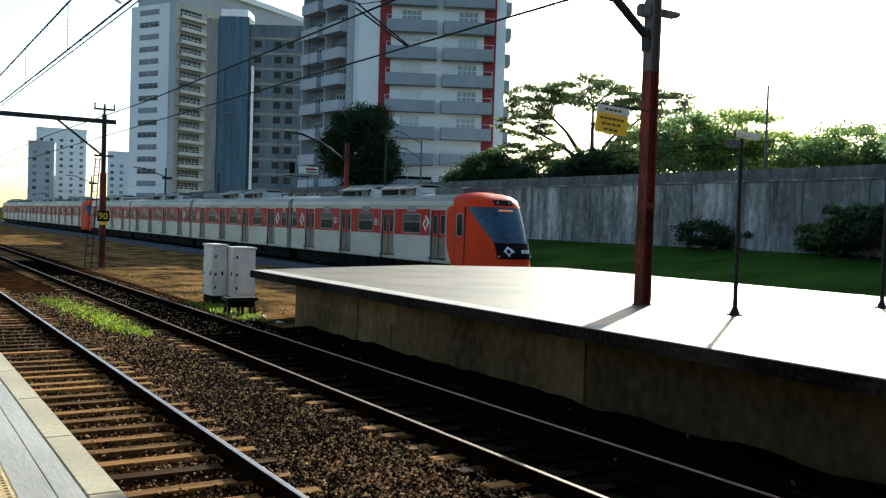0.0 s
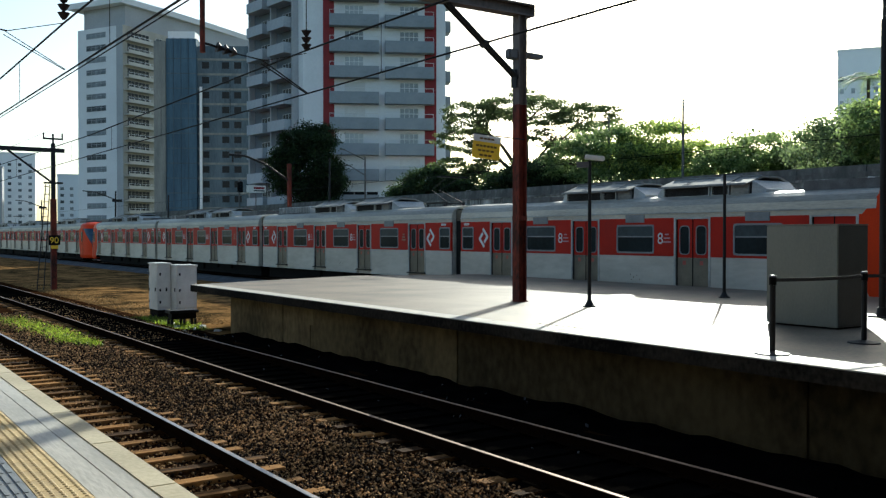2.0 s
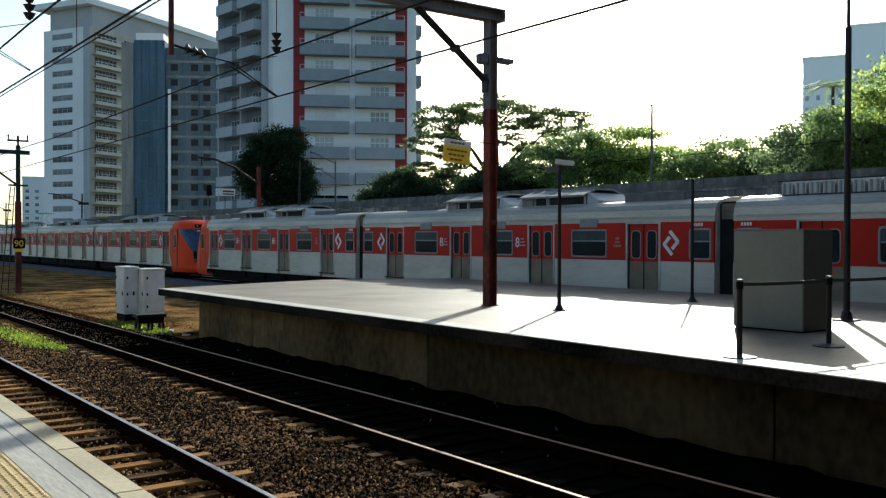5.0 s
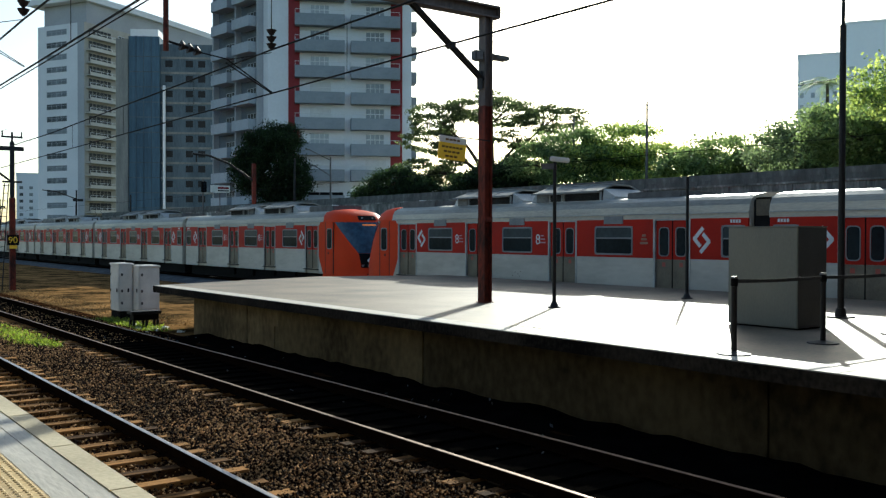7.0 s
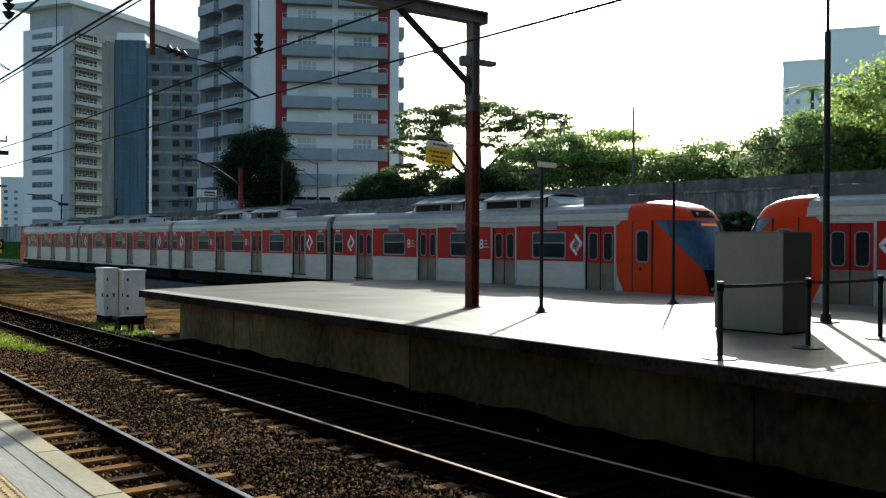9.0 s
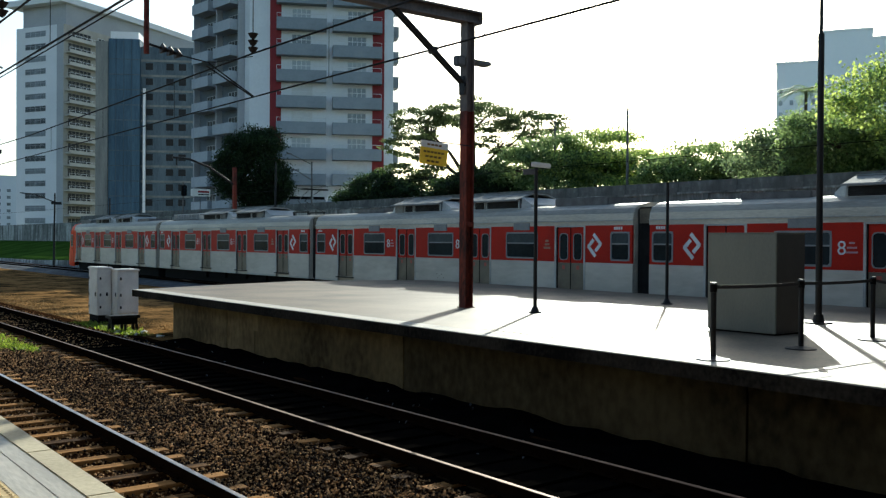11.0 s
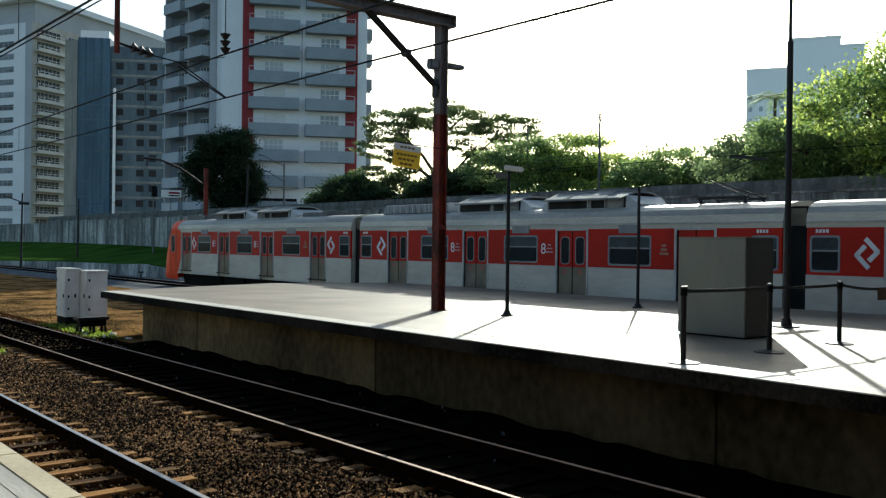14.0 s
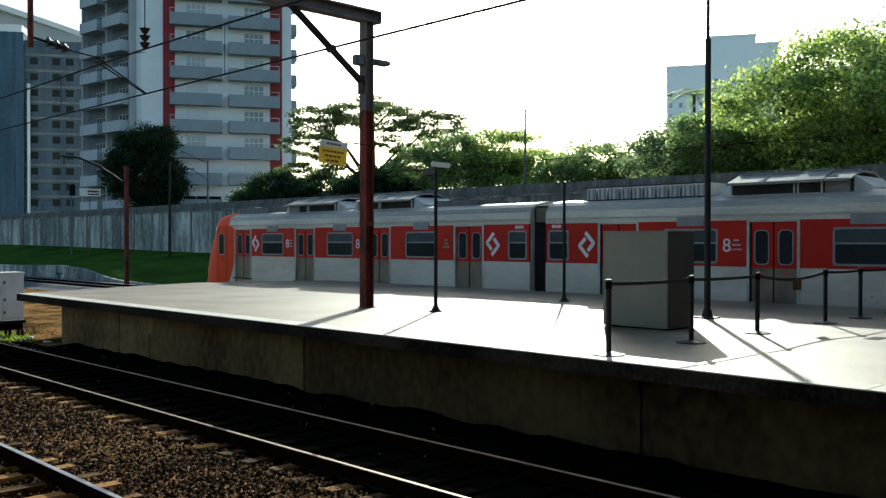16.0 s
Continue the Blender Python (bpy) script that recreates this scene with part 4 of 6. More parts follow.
        part("pane", round_plate(bmesh.new(), -HALF - 0.022, -HALF - 0.010, -9.90, -9.42, 1.0, 2.02, 0.10), M["dark_glass"], dr, "dark cab door window")
        part("pane_rim", round_ring(bmesh.new(), -HALF - 0.030, -HALF - 0.008, -9.94, -9.38, 0.96, 2.06, 0.13, 0.05), M["frame_grey"], dr, "grey rounded glazing rim")
        part("handle", box(bmesh.new(), -HALF - 0.045, -HALF - 0.012, -9.62, -9.52, zz(0.70), zz(0.80), 0.01), M["dark_steel"], dr, "dark handle")
        for y in (-10.05, -9.21):
            part("door_gap", B(-HALF - 0.012, -HALF + 0.02, y - 0.022, y + 0.022, zz(-0.34), zz(2.38)), M["belt"], car, "dark gap beside the cab door")
    return car


def mirrored(car):
    """Turns a car end for end, keeping the platform side towards the platform."""
    flip = Matrix.Diagonal((1, -1, 1, 1))
    for o in car.children_recursive:
        o.data.transform(flip)
        o.data.flip_normals()
        o.matrix_basis = flip @ o.matrix_basis @ flip
    return car


END_LEN, MID_LEN = 23.3, 22.0


def train_place(t):
    """The y of the joint between the two coupled units at t seconds."""
    ts = (0.0, 2.0, 4.0, 6.5, 9.0, 11.5, 13.0, 14.0, 14.5, 16.0)
    ys = (127.6, 101.3, 75.5, 45.4, 17.8, -8.1, -22.85, -31.7, -35.8, -47.1)
    c = np.polyfit(ts, ys, 5)
    return float(np.polyval(c, t))


def build_train():
    """Two coupled units of four cars; each outer car has a cab. Rows: car, offset of its middle from the joint, turned round?"""
    cars = []
    head, head_b = build_car(True, 2), mirrored(build_car(True, 4))
    mid_a, mid_b = build_car(False, 1), build_car(False, 2)
    head["label"] = "leading train car with orange-red cab, steel sides and red band"
    head_b["label"] = "inner cab car with orange-red cab, steel sides and red band"
    mid_a["label"] = "steel train car with red window band and pantograph"
    mid_b["label"] = "steel train car with red window band and roof boxes"
    h = 12.3
    # unit in front: its nose leads, its tail cab meets the joint
    lead = [(head, -(2 * END_LEN + 2 * MID_LEN) + h, 0), (mid_a, -END_LEN - 1.5 * MID_LEN, 0), (mid_b, -END_LEN - 0.5 * MID_LEN, 0), (head_b, -h, 0)]
    for ob, off, turn in lead:
        cars.append((ob, off, turn))
    for ob, off, turn in ((head, h, 0), (mid_b, END_LEN + 0.5 * MID_LEN, 0), (mid_a, END_LEN + 1.5 * MID_LEN, 0), (head_b, 2 * END_LEN + 2 * MID_LEN - h, 0)):
        cars.append((copy_thing(ob, pose(0, 0, 0)), off, turn))
    return cars


CARS = build_train()


def motions():
    times = [0.5 * k for k in range(33)]
    for ob, off, turn in CARS:
        walk(ob, [(t, pose(TRAIN_X, train_place(t) + off, RAIL_Z, 0, 0, turn)) for t in times])

# ---------- railway fixtures ----------
def build_portal():
    px, py = 14.55, 17.7
    p = thing("catenary_portal", "rusty red and grey steel portal over the tracks", "catenary portal", pose(px, py, 0))
    w = 0.125
    section = [(-w, -w), (-w + 0.03, -w), (-w + 0.03, -0.03), (w - 0.03, -0.03), (w - 0.03, -w), (w, -w), (w, w), (w - 0.03, w), (w - 0.03, 0.03), (-w + 0.03, 0.03), (-w + 0.03, w), (-w, w)]
    low = prism(bmesh.new(), section, 0.0, 4.9)
    part("post", low, M["red_paint"], p, "rust red painted steel post")
    up = prism(bmesh.new(), section, 4.904, 7.1)
    part("post_top", up, M["rusty_grey"], p, "rusty grey top of the post")
    beam = bmesh.new()
    box(beam, -17.5, 0.35, -0.16, 0.16, 7.36, 7.40), box(beam, -17.5, 0.35, -0.16, 0.16, 7.10, 7.14), box(beam, -17.5, 0.33, -0.02, 0.02, 7.14, 7.36)
    box(beam, 0.33, 0.35, -0.16, 0.16, 7.14, 7.36)
    part("beam", beam, M["rusty_grey"], p, "rusty grey rolled steel beam")
    br = bmesh.new()
    for y in (-0.06, 0.06):
        rod(br, (-0.1, y, 5.55), (-2.25, y, 7.12), 0.05, n=8)
    rod(br, (-1.1, -0.1, 6.28), (-1.1, 0.1, 6.28), 0.09, n=8)
    box(br, -0.2, -0.17, -0.1, 0.1, 5.3, 5.75)
    part("brace", br, M["dark_steel"], p, "dark twin diagonal brace")
    bm = box(bmesh.new(), w, 0.40, -0.05, 0.05, 6.16, 6.22)
    fl = part("floodlight", box(bmesh.new(), 0.25, 0.68, -0.13, 0.13, 6.09, 6.20, 0.02), M["grey_steel"], p, "grey floodlight on the post", m=pose(0, 0, 0))
    part("bracket", bm, M["grey_steel"], fl)
    part("control_box", box(bmesh.new(), -0.40, -w - 0.006, -0.1, 0.1, 6.0, 6.25, 0.03), M["grey_steel"], p, "small grey control box")
    part("base_plate", box(bmesh.new(), -0.16, 0.16, -0.16, 0.16, 0.0, 0.02, 0.005), M["red_paint"], p, "rusty foot plate of the post")
    far = bmesh.new()
    box(far, -17.5, -17.2, -0.15, 0.15, 0.0, 7.1)
    part("post", far, M["red_paint"], p)
    part("band", box(bmesh.new(), -0.134, 0.134, -0.129, 0.129, 2.02, 2.14, 0.002), M["red_paint"], p, "dark clamp band")


def insulator(bm, p, q, n=3):
    p, q = Vector(p), Vector(q)
    rod(bm, p, q, 0.03, n=8)
    for k in range(n):
        a = p.lerp(q, (k + 0.5) / n)
        d = (q - p).normalized() * 0.05
        rod(bm, a - d, a + d, 0.11, 0.05, 12)


def build_catenary():
    wires = thing("overhead_line", "thin dark overhead contact and messenger wires", "overhead wire", pose(0, 0, 0))
    for x, zc, zm in ((8.7, 4.66, 5.48), (3.83, 4.60, 5.42)):
        part("contact_wire", rod(bmesh.new(), (x, -30, zc), (x, 240, zc), 0.016, n=6), M["wire"], wires)
        sag = bmesh.new()
        ys = [-30, -8, 17.7, 36, 56, 80, 110, 240]
        zs = [zm + 0.35, zm - 0.05, zm + 0.1, zm - 0.05, zm + 0.1, zm - 0.05, zm + 0.1, zm]
        for a, b, c, d in zip(ys, ys[1:], zs, zs[1:]):
            rod(sag, (x, a, c), (x, b, d), 0.019, n=6)
        part("messenger_wire", sag, M["wire"], wires)
        for y in (10.2, 14.6, 22.0, 27.5, 33.0, 39.0, 45.0, 51.0):
            z = float(np.interp(y, ys, zs))
            part("dropper", rod(bmesh.new(), (x, y, zc), (x, y, z), 0.006, n=5), M["wire"], wires)
    part("contact_wire", rod(bmesh.new(), (3.95, -30, 4.62), (3.95, 120, 4.62), 0.010, n=6), M["wire"], wires)
    part("feeder_wire", rod(bmesh.new(), (11.2, 55.8, 7.6), (10.5, 240, 8.0), 0.012, n=5), M["wire"], wires)
    for x, zc, zm in ((25.7, 4.6, 5.6),):
        part("contact_wire", rod(bmesh.new(), (x, -30, zc), (x, 260, zc), 0.011, n=6), M["wire"], wires)
    for x in (8.7, 3.83):
        sup = thing("catenary_support", "dark drop tube with ribbed insulators and a steady arm", "catenary support", pose(x, 17.7, 0))
        part("hanger_rod", rod(bmesh.new(), (0, 0, 7.1), (0, 0, 6.02), 0.012, n=6), M["wire"], sup)
        bm = bmesh.new()
        insulator(bm, (0, 0, 6.02), (0, 0, 5.58), 3)
        part("insulator", bm, M["porcelain"], sup, "brown ribbed porcelain insulator")
        part("drop_tube", rod(bmesh.new(), (-2.27, 0, 7.1), (-2.27, 0, 5.28), 0.055, n=10), M["red_paint"], sup, "rusty drop tube")
        bm = bmesh.new()
        insulator(bm, (-2.0, 0, 5.43), (-1.55, 0, 5.33), 3)
        part("insulator", bm, M["porcelain"], sup, "brown ribbed porcelain insulator")
        bm = bmesh.new()
        part("bracket_tube", rod(bm, (-2.27, 0, 5.48), (-2.0, 0, 5.43), 0.025, n=6), M["dark_steel"], sup)
        part("bracket_tube", rod(bmesh.new(), (-1.55, 0, 5.33), (-0.95, 0, 5.26), 0.014, n=6), M["dark_steel"], sup)
        part("stay_wire", rod(bmesh.new(), (-0.95, 0, 5.26), (0.0, 0, 5.52), 0.008, n=5), M["wire"], sup)
        for s in (0.0, 0.06):
            part("steady_arm", rod(bmesh.new(), (-1.0, s, 5.26 - s), (0.02, s, 4.68), 0.015 if x > 5 else 0.008, n=6), M["dark_steel"], sup, "thin bent steady arm")


def build_left_portal():
    x, y = 11.45, 55.8
    p = thing("catenary_mast", "rust red lattice mast with a ladder and beam", "catenary mast", pose(x, y, GROUND_Z))
    H = 8.35
    part("post", box(bmesh.new(), -0.15, 0.15, -0.15, 0.15, 0, 5.2, 0.02), M["red_paint"], p, "rust red post")
    part("post_top", box(bmesh.new(), -0.11, 0.11, -0.11, 0.11, 5.204, H, 0.02), M["dark_steel"], p, "dark upper post")
    bm = bmesh.new()
    box(bm, -12.0, 0.6, -0.12, 0.12, H - 0.5, H - 0.27)
    rod(bm, (-0.1, 0, H - 2.2), (-2.4, 0, H - 0.46), 0.06)
    box(bm, -0.5, 0.5, -0.1, 0.1, H - 2.3, H - 2.2)
    part("beam", bm, M["dark_steel"], p, "dark steel beam and brace")
    bm = bmesh.new()
    box(bm, -0.55, 0.55, -0.04, 0.04, H + 0.22, H + 0.32)
    box(bm, -0.05, 0.05, -0.05, 0.05, H, H + 0.55)
    for s in (-0.5, 0.5):
        rod(bm, (s, 0, H + 0.32), (s, 0, H + 0.60), 0.04)
    part("crossarm", bm, M["dark_steel"], p, "small crossarm with pin insulators")
    lad = bmesh.new()
    for s in (-0.18, 0.18):
        rod(lad, (-0.75 + s, -0.15, 0), (-0.32 + s * 0.6, -0.15, 6.0), 0.03, n=6)
    for k in range(14):
        f = k / 14
        cx = -0.75 + 0.43 * f
        rod(lad, (cx - 0.17, -0.15, 0.3 + 6 * f), (cx + 0.17, -0.15, 0.3 + 6 * f), 0.02, n=6)
    part("ladder", lad, M["dark_steel"], p, "narrow dark steel ladder")
    sg = tagged(new("speed_sign", mesh_of(box(bmesh.new(), -0.31, 0.31, -0.26, -0.22, -0.28, 0.28, 0.01), M["black"], "speed_sign")), "black speed limit board with yellow figures", "sign")
    sg.matrix_basis = pose(x, y, 1.38)
    lettering("90", 0.5, M["yellow"], sg, Matrix.Translation((-0.27, -0.266, -0.17)) @ Matrix.Rotation(radians(90), 4, "X"), "numerals", "yellow figures")
    part("plate", B(-0.2, 0.2, -0.25, -0.225, -0.48, -0.3), M["yellow"], sg, "small yellow plate below")


def build_far_masts():
    # red signal mast behind the train's track
    m = thing("signal_mast", "rust red mast with a curved bracket arm", "signal mast", pose(28.6, 61.0, GROUND_Z))
    part("post", box(bmesh.new(), -0.13, 0.13, -0.13, 0.13, 0, 8.3, 0.02), M["red_paint"], m, "rust red post")
    bm = bmesh.new()
    pts = [(-0.1, 0, 7.1), (-1.9, 0, 8.2), (-3.4, 0, 8.7), (-4.6, 0, 8.75)]
    for a, b in zip(pts, pts[1:]):
        rod(bm, a, b, 0.08)
    rod(bm, (-4.3, 0, 8.75), (-4.3, 0, 8.2), 0.06)
    part("bracket_arm", bm, M["dark_steel"], m, "dark curved bracket arm")
    s = thing("railway_signal", "black signal head with red lamps on a grey post", "signal", pose(38.6, 95.0, -0.4))
    part("post", rod(bmesh.new(), (0, 0.05, -1), (0, 0.05, 8.2), 0.09), M["grey_steel"], s)
    hd = part("signal_head", box(bmesh.new(), -0.3, 0.3, -0.3, -0.06, 6.75, 7.9, 0.05), M["black"], s, "black signal head")
    for z in (7.0, 7.32, 7.64):
        part("lens", rod(bmesh.new(), (0, -0.30, z), (0, -0.34, z), 0.10, n=12), M["dark_glass"], hd)
    bd = tagged(new("notice_board", mesh_of(box(bmesh.new(), -1.1, 1.1, -0.05, 0.05, -0.4, 0.4, 0.02), M["white_paint"], "notice_board")), "white notice board with red bars beside the signal", "sign")
    bd.matrix_basis = pose(40.0, 93.7, 6.7)
    part("text_bar", B(-0.3, 0.95, -0.062, -0.052, 0.0, 0.22), M["stucco_red"], bd, "red bar of unreadable writing")
    part("text_bar", B(-0.3, 0.95, -0.062, -0.052, -0.25, -0.12), M["dark_steel"], bd)
    part("post", rod(bmesh.new(), (0, 0.1, -8.2), (0, 0.1, 0.3), 0.05), M["grey_steel"], bd)
    for x, y, h, arm in ((29.2, 109.5, 8.4, 1), (39.0, 74.8, 9.6, 0), (29.0, 150.0, 8.6, 1), (33.6, 104.0, 7.8, 0)):
        l = thing("line_pole", "slim dark steel pole beside the railway", "pole", pose(x, y, GROUND_Z - 0.1 if x < 35 else -0.9), group="slim poles along the line")
        part("post", rod(bmesh.new(), (0, 0, 0), (0.1, 0, h), 0.13, 0.09), M["dark_steel"], l)
        if arm:
            bm = bmesh.new()
            rod(bm, (0, 0, h - 1.0), (-2.2, 0, h - 0.2), 0.06)
            rod(bm, (-2.2, 0, h - 0.2), (-3.6, 0, h - 0.1), 0.06)
            box(bm, -0.3, 0.8, -0.1, 0.1, h - 1.3, h - 1.0)
            part("arm", bm, M["dark_steel"], l, "bent cantilever arm")


def build_platform_things():
    # hanging notice
    s = thing("warning_sign", "yellow warning sign with white header on a steel arm", "sign", pose(13.45, 17.62, 3.78, 0, 6, -14))
    part("panel", box(bmesh.new(), -0.36, 0.36, -0.012, 0.012, -0.28, 0.12, 0.004), M["yellow"], s, "yellow sign panel")
    part("header", box(bmesh.new(), -0.36, 0.36, -0.012, 0.012, 0.122, 0.28, 0.004), M["white_paint"], s, "white header panel")
    for z, w in ((0.2, 0.40), (0.02, 0.56), (-0.09, 0.44), (-0.2, 0.34)):
        n = max(2, int(w / 0.09))
        for k in range(n):
            part("text_bar", B(-w / 2 + k * w / n, -w / 2 + (k + 0.78) * w / n, -0.018, -0.013, z - 0.026, z + 0.022), M["sign_text"], s)
    bm = bmesh.new()
    rod(bm, (-0.35, 0.02, 0.29), (1.0, 0.04, 0.33), 0.015, n=6)
    part("arm", bm, M["dark_steel"], s, "thin steel arm to the post")

    def cctv(x, y, h, turn, bare=False):
        c = thing("camera_pole", "slim bare black pole on a flared foot" if bare else "slim black pole with a surveillance camera housing", "camera pole", pose(x, y, 0), group="camera poles on the platform")
        bm = rod(bmesh.new(), (0, 0, 0.02), (0, 0, h), 0.045, 0.04, 10)
        part("pole", bm, M["dark_steel"], c)
        bm = rod(bmesh.new(), (0, 0, 0), (0, 0, 0.03), 0.15, n=14)
        rod(bm, (0, 0, 0.03), (0, 0, 0.16), 0.11, 0.045, 12)
        part("base", bm, M["dark_steel"], c)
        if bare:
            return
        hs = part("housing", box(bmesh.new(), -0.48, -0.02, -0.08, 0.08, h - 0.0, h + 0.11, 0.02), M["white_paint"], c, "pale camera housing", m=pose(0, 0, 0, 0, 6, turn))
        part("bracket", box(bmesh.new(), -0.3, 0.03, -0.03, 0.03, h - 0.16, h - 0.03), M["grey_steel"], c, m=pose(0, 0, 0, 0, 0, turn))
        part("lens", rod(bmesh.new(), (-0.48, 0, h + 0.05), (-0.50, 0, h + 0.05), 0.04, n=10), M["black"], hs)
    cctv(14.83, 15.5, 3.38, -38)
    cctv(19.9, 15.7, 3.28, 25, True)
    l = thing("lamp_pole", "tall dark steel lighting pole on the platform", "lamp pole", pose(17.8, 10.15, 0))
    part("pole", rod(bmesh.new(), (0, 0, 0.03), (0, 0, 6.0), 0.068, 0.062, 12), M["dark_steel"], l)
    part("pole_top", rod(bmesh.new(), (0, 0, 6.0), (0.02, 0, 9.5), 0.036, 0.028, 10), M["dark_steel"], l)
    bm = box(bmesh.new(), -0.2, 0.2, -0.2, 0.2, 0, 0.03, 0.005)
    rod(bm, (0, 0, 0.03), (0, 0, 0.2), 0.12, 0.09, 12)
    part("base_plate", bm, M["dark_steel"], l)
    # metal booth
    b = thing("metal_booth", "plain olive grey sheet metal booth on the platform", "booth", pose(14.73, 9.21, 0))
    part("body", box(bmesh.new(), 0, 0.92, 0, 1.45, 0.03, 1.83, 0.012), M["olive_panel"], b)
    part("plinth", box(bmesh.new(), 0.03, 0.89, 0.03, 1.42, 0.0, 0.028), M["black"], b)
    part("side_panel", box(bmesh.new(), 0.012, 0.908, -0.012, -0.002, 0.04, 1.82, 0.004), M["booth_dark"], b, "dark side panel")
    part("lid", box(bmesh.new(), -0.006, 0.926, -0.014, 1.456, 1.832, 1.852, 0.004), M["olive_panel"], b)
    # queue barrier
    xs = [10.99, 13.26, 15.51, 18.38, 20.15, 22.2]
    posts = []
    for x in xs:
        st = thing("barrier_post", "black retractable belt barrier post with round foot", "barrier post", pose(x, 7.85, 0), group="belt barrier posts")
        bm = rod(bmesh.new(), (0, 0, 0), (0, 0, 0.02), 0.24, 0.23, 24)
        rod(bm, (0, 0, 0.02), (0, 0, 0.05), 0.2, 0.06, 24)
        part("foot", bm, M["dark_steel"], st)
        part("tube", rod(bmesh.new(), (0, 0, 0.05), (0, 0, 0.96), 0.04, n=14), M["dark_steel"], st)
        part("head", rod(bmesh.new(), (0, 0, 0.962), (0, 0, 1.07), 0.05, n=14), M["black"], st)
        part("cap", rod(bmesh.new(), (0, 0, 1.072), (0, 0, 1.10), 0.052, 0.045, 14), M["grey_steel"], st, "grey cap")
    for k, (a, b2) in enumerate(zip(xs, xs[1:])):
        bm = bmesh.new()
        dip = 0.10 if k == 2 else 0.015
        prev = None
        for i in range(13):
            f = i / 12
            z = 1.03 - dip * 4 * f * (1 - f)
            x = a + 0.05 + (b2 - a - 0.1) * f
            cur = [bm.verts.new((x, 7.85 + o, z + h)) for o, h in ((-0.002, -0.025), (0.002, -0.025), (0.002, 0.025), (-0.002, 0.025))]
            if prev:
                for i2 in range(4):
                    bm.faces.new((prev[i2], prev[(i2 + 1) % 4], cur[(i2 + 1) % 4], cur[i2]))
            prev = cur
        tagged(new("barrier_belt", mesh_of(bm, M["belt"], "barrier_belt")), "black belt stretched between barrier posts", "barrier belt", "belts of the barrier")
    tagn = tagged(new("hanging_tag", mesh_of(box(bmesh.new(), 16.93, 17.28, 7.84, 7.86, 0.72, 0.95, 0.004), mat("brown_card", (0.12, 0.065, 0.025), (0.05, 0.028, 0.012), 0.7, 4, 40), "hanging_tag")), "small brown notice hanging on the belt", "sign")


def build_cabinets():
    def cab(x0, x1, y0, y1, z1, label):
        c = thing("equipment_cabinet", label, "cabinet", pose(x0, y0, GROUND_Z), group="trackside cabinets")
        w, d, h = x1 - x0, y1 - y0, z1 - GROUND_Z
        part("plinth", box(bmesh.new(), 0.02, w - 0.02, 0.02, d - 0.02, 0, 0.3, 0.01), M["slab_edge"], c, "dark concrete plinth")
        part("body", box(bmesh.new(), 0, w, 0, d, 0.302, h - 0.08, 0.012), M["white_paint"], c)
        part("roof", box(bmesh.new(), -0.04, w + 0.04, -0.04, d + 0.04, h - 0.078, h, 0.02), M["white_paint"], c)
        dr = part("door", box(bmesh.new(), 0.05, w - 0.05, -0.02, -0.002, 0.4, h - 0.16, 0.008), M["white_paint"], c)
        part("handle", box(bmesh.new(), w - 0.2, w - 0.14, -0.05, -0.02, 1.0, 1.14, 0.006), M["dark_steel"], dr, "dark handle")
        d2 = part("door", box(bmesh.new(), -0.02, -0.002, 0.05, d - 0.05, 0.4, h - 0.16, 0.008), M["white_paint"], c)
        for z in (0.55, 1.0, 1.6):
            part("hinge", box(bmesh.new(), 0.06, 0.12, -0.04, -0.02, z, z + 0.1, 0.004), M["dark_steel"], dr, "dark hinge")
            part("hinge", box(bmesh.new(), -0.04, -0.02, d - 0.14, d - 0.08, z, z + 0.1, 0.004), M["dark_steel"], d2, "dark hinge")
        part("handle", box(bmesh.new(), -0.05, -0.02, 0.15, 0.2, 1.0, 1.14, 0.006), M["dark_steel"], d2, "dark handle")
    cab(10.66, 11.15, 34.2, 35.25, 0.62, "white trackside equipment cabinet with a rounded lid")
    cab(11.2, 11.95, 33.6, 34.5, 0.55, "white trackside equipment cabinet with two doors")
    j = thing("junction_box", "low dark steel junction box on short legs", "junction box", pose(9.92, 30.5, GROUND_Z))
    part("lid", box(bmesh.new(), 0, 1.0, 0, 0.55, 0.46, 0.56, 0.015), M["dark_steel"], j)
    part("body", box(bmesh.new(), 0.08, 0.92, 0.08, 0.47, 0.26, 0.458, 0.01), M["black"], j)
    for x in (0.06, 0.48, 0.86):
        for y in (0.06, 0.41):
            part("leg", box(bmesh.new(), x, x + 0.08, y, y + 0.08, 0, 0.26), M["dark_steel"], j)


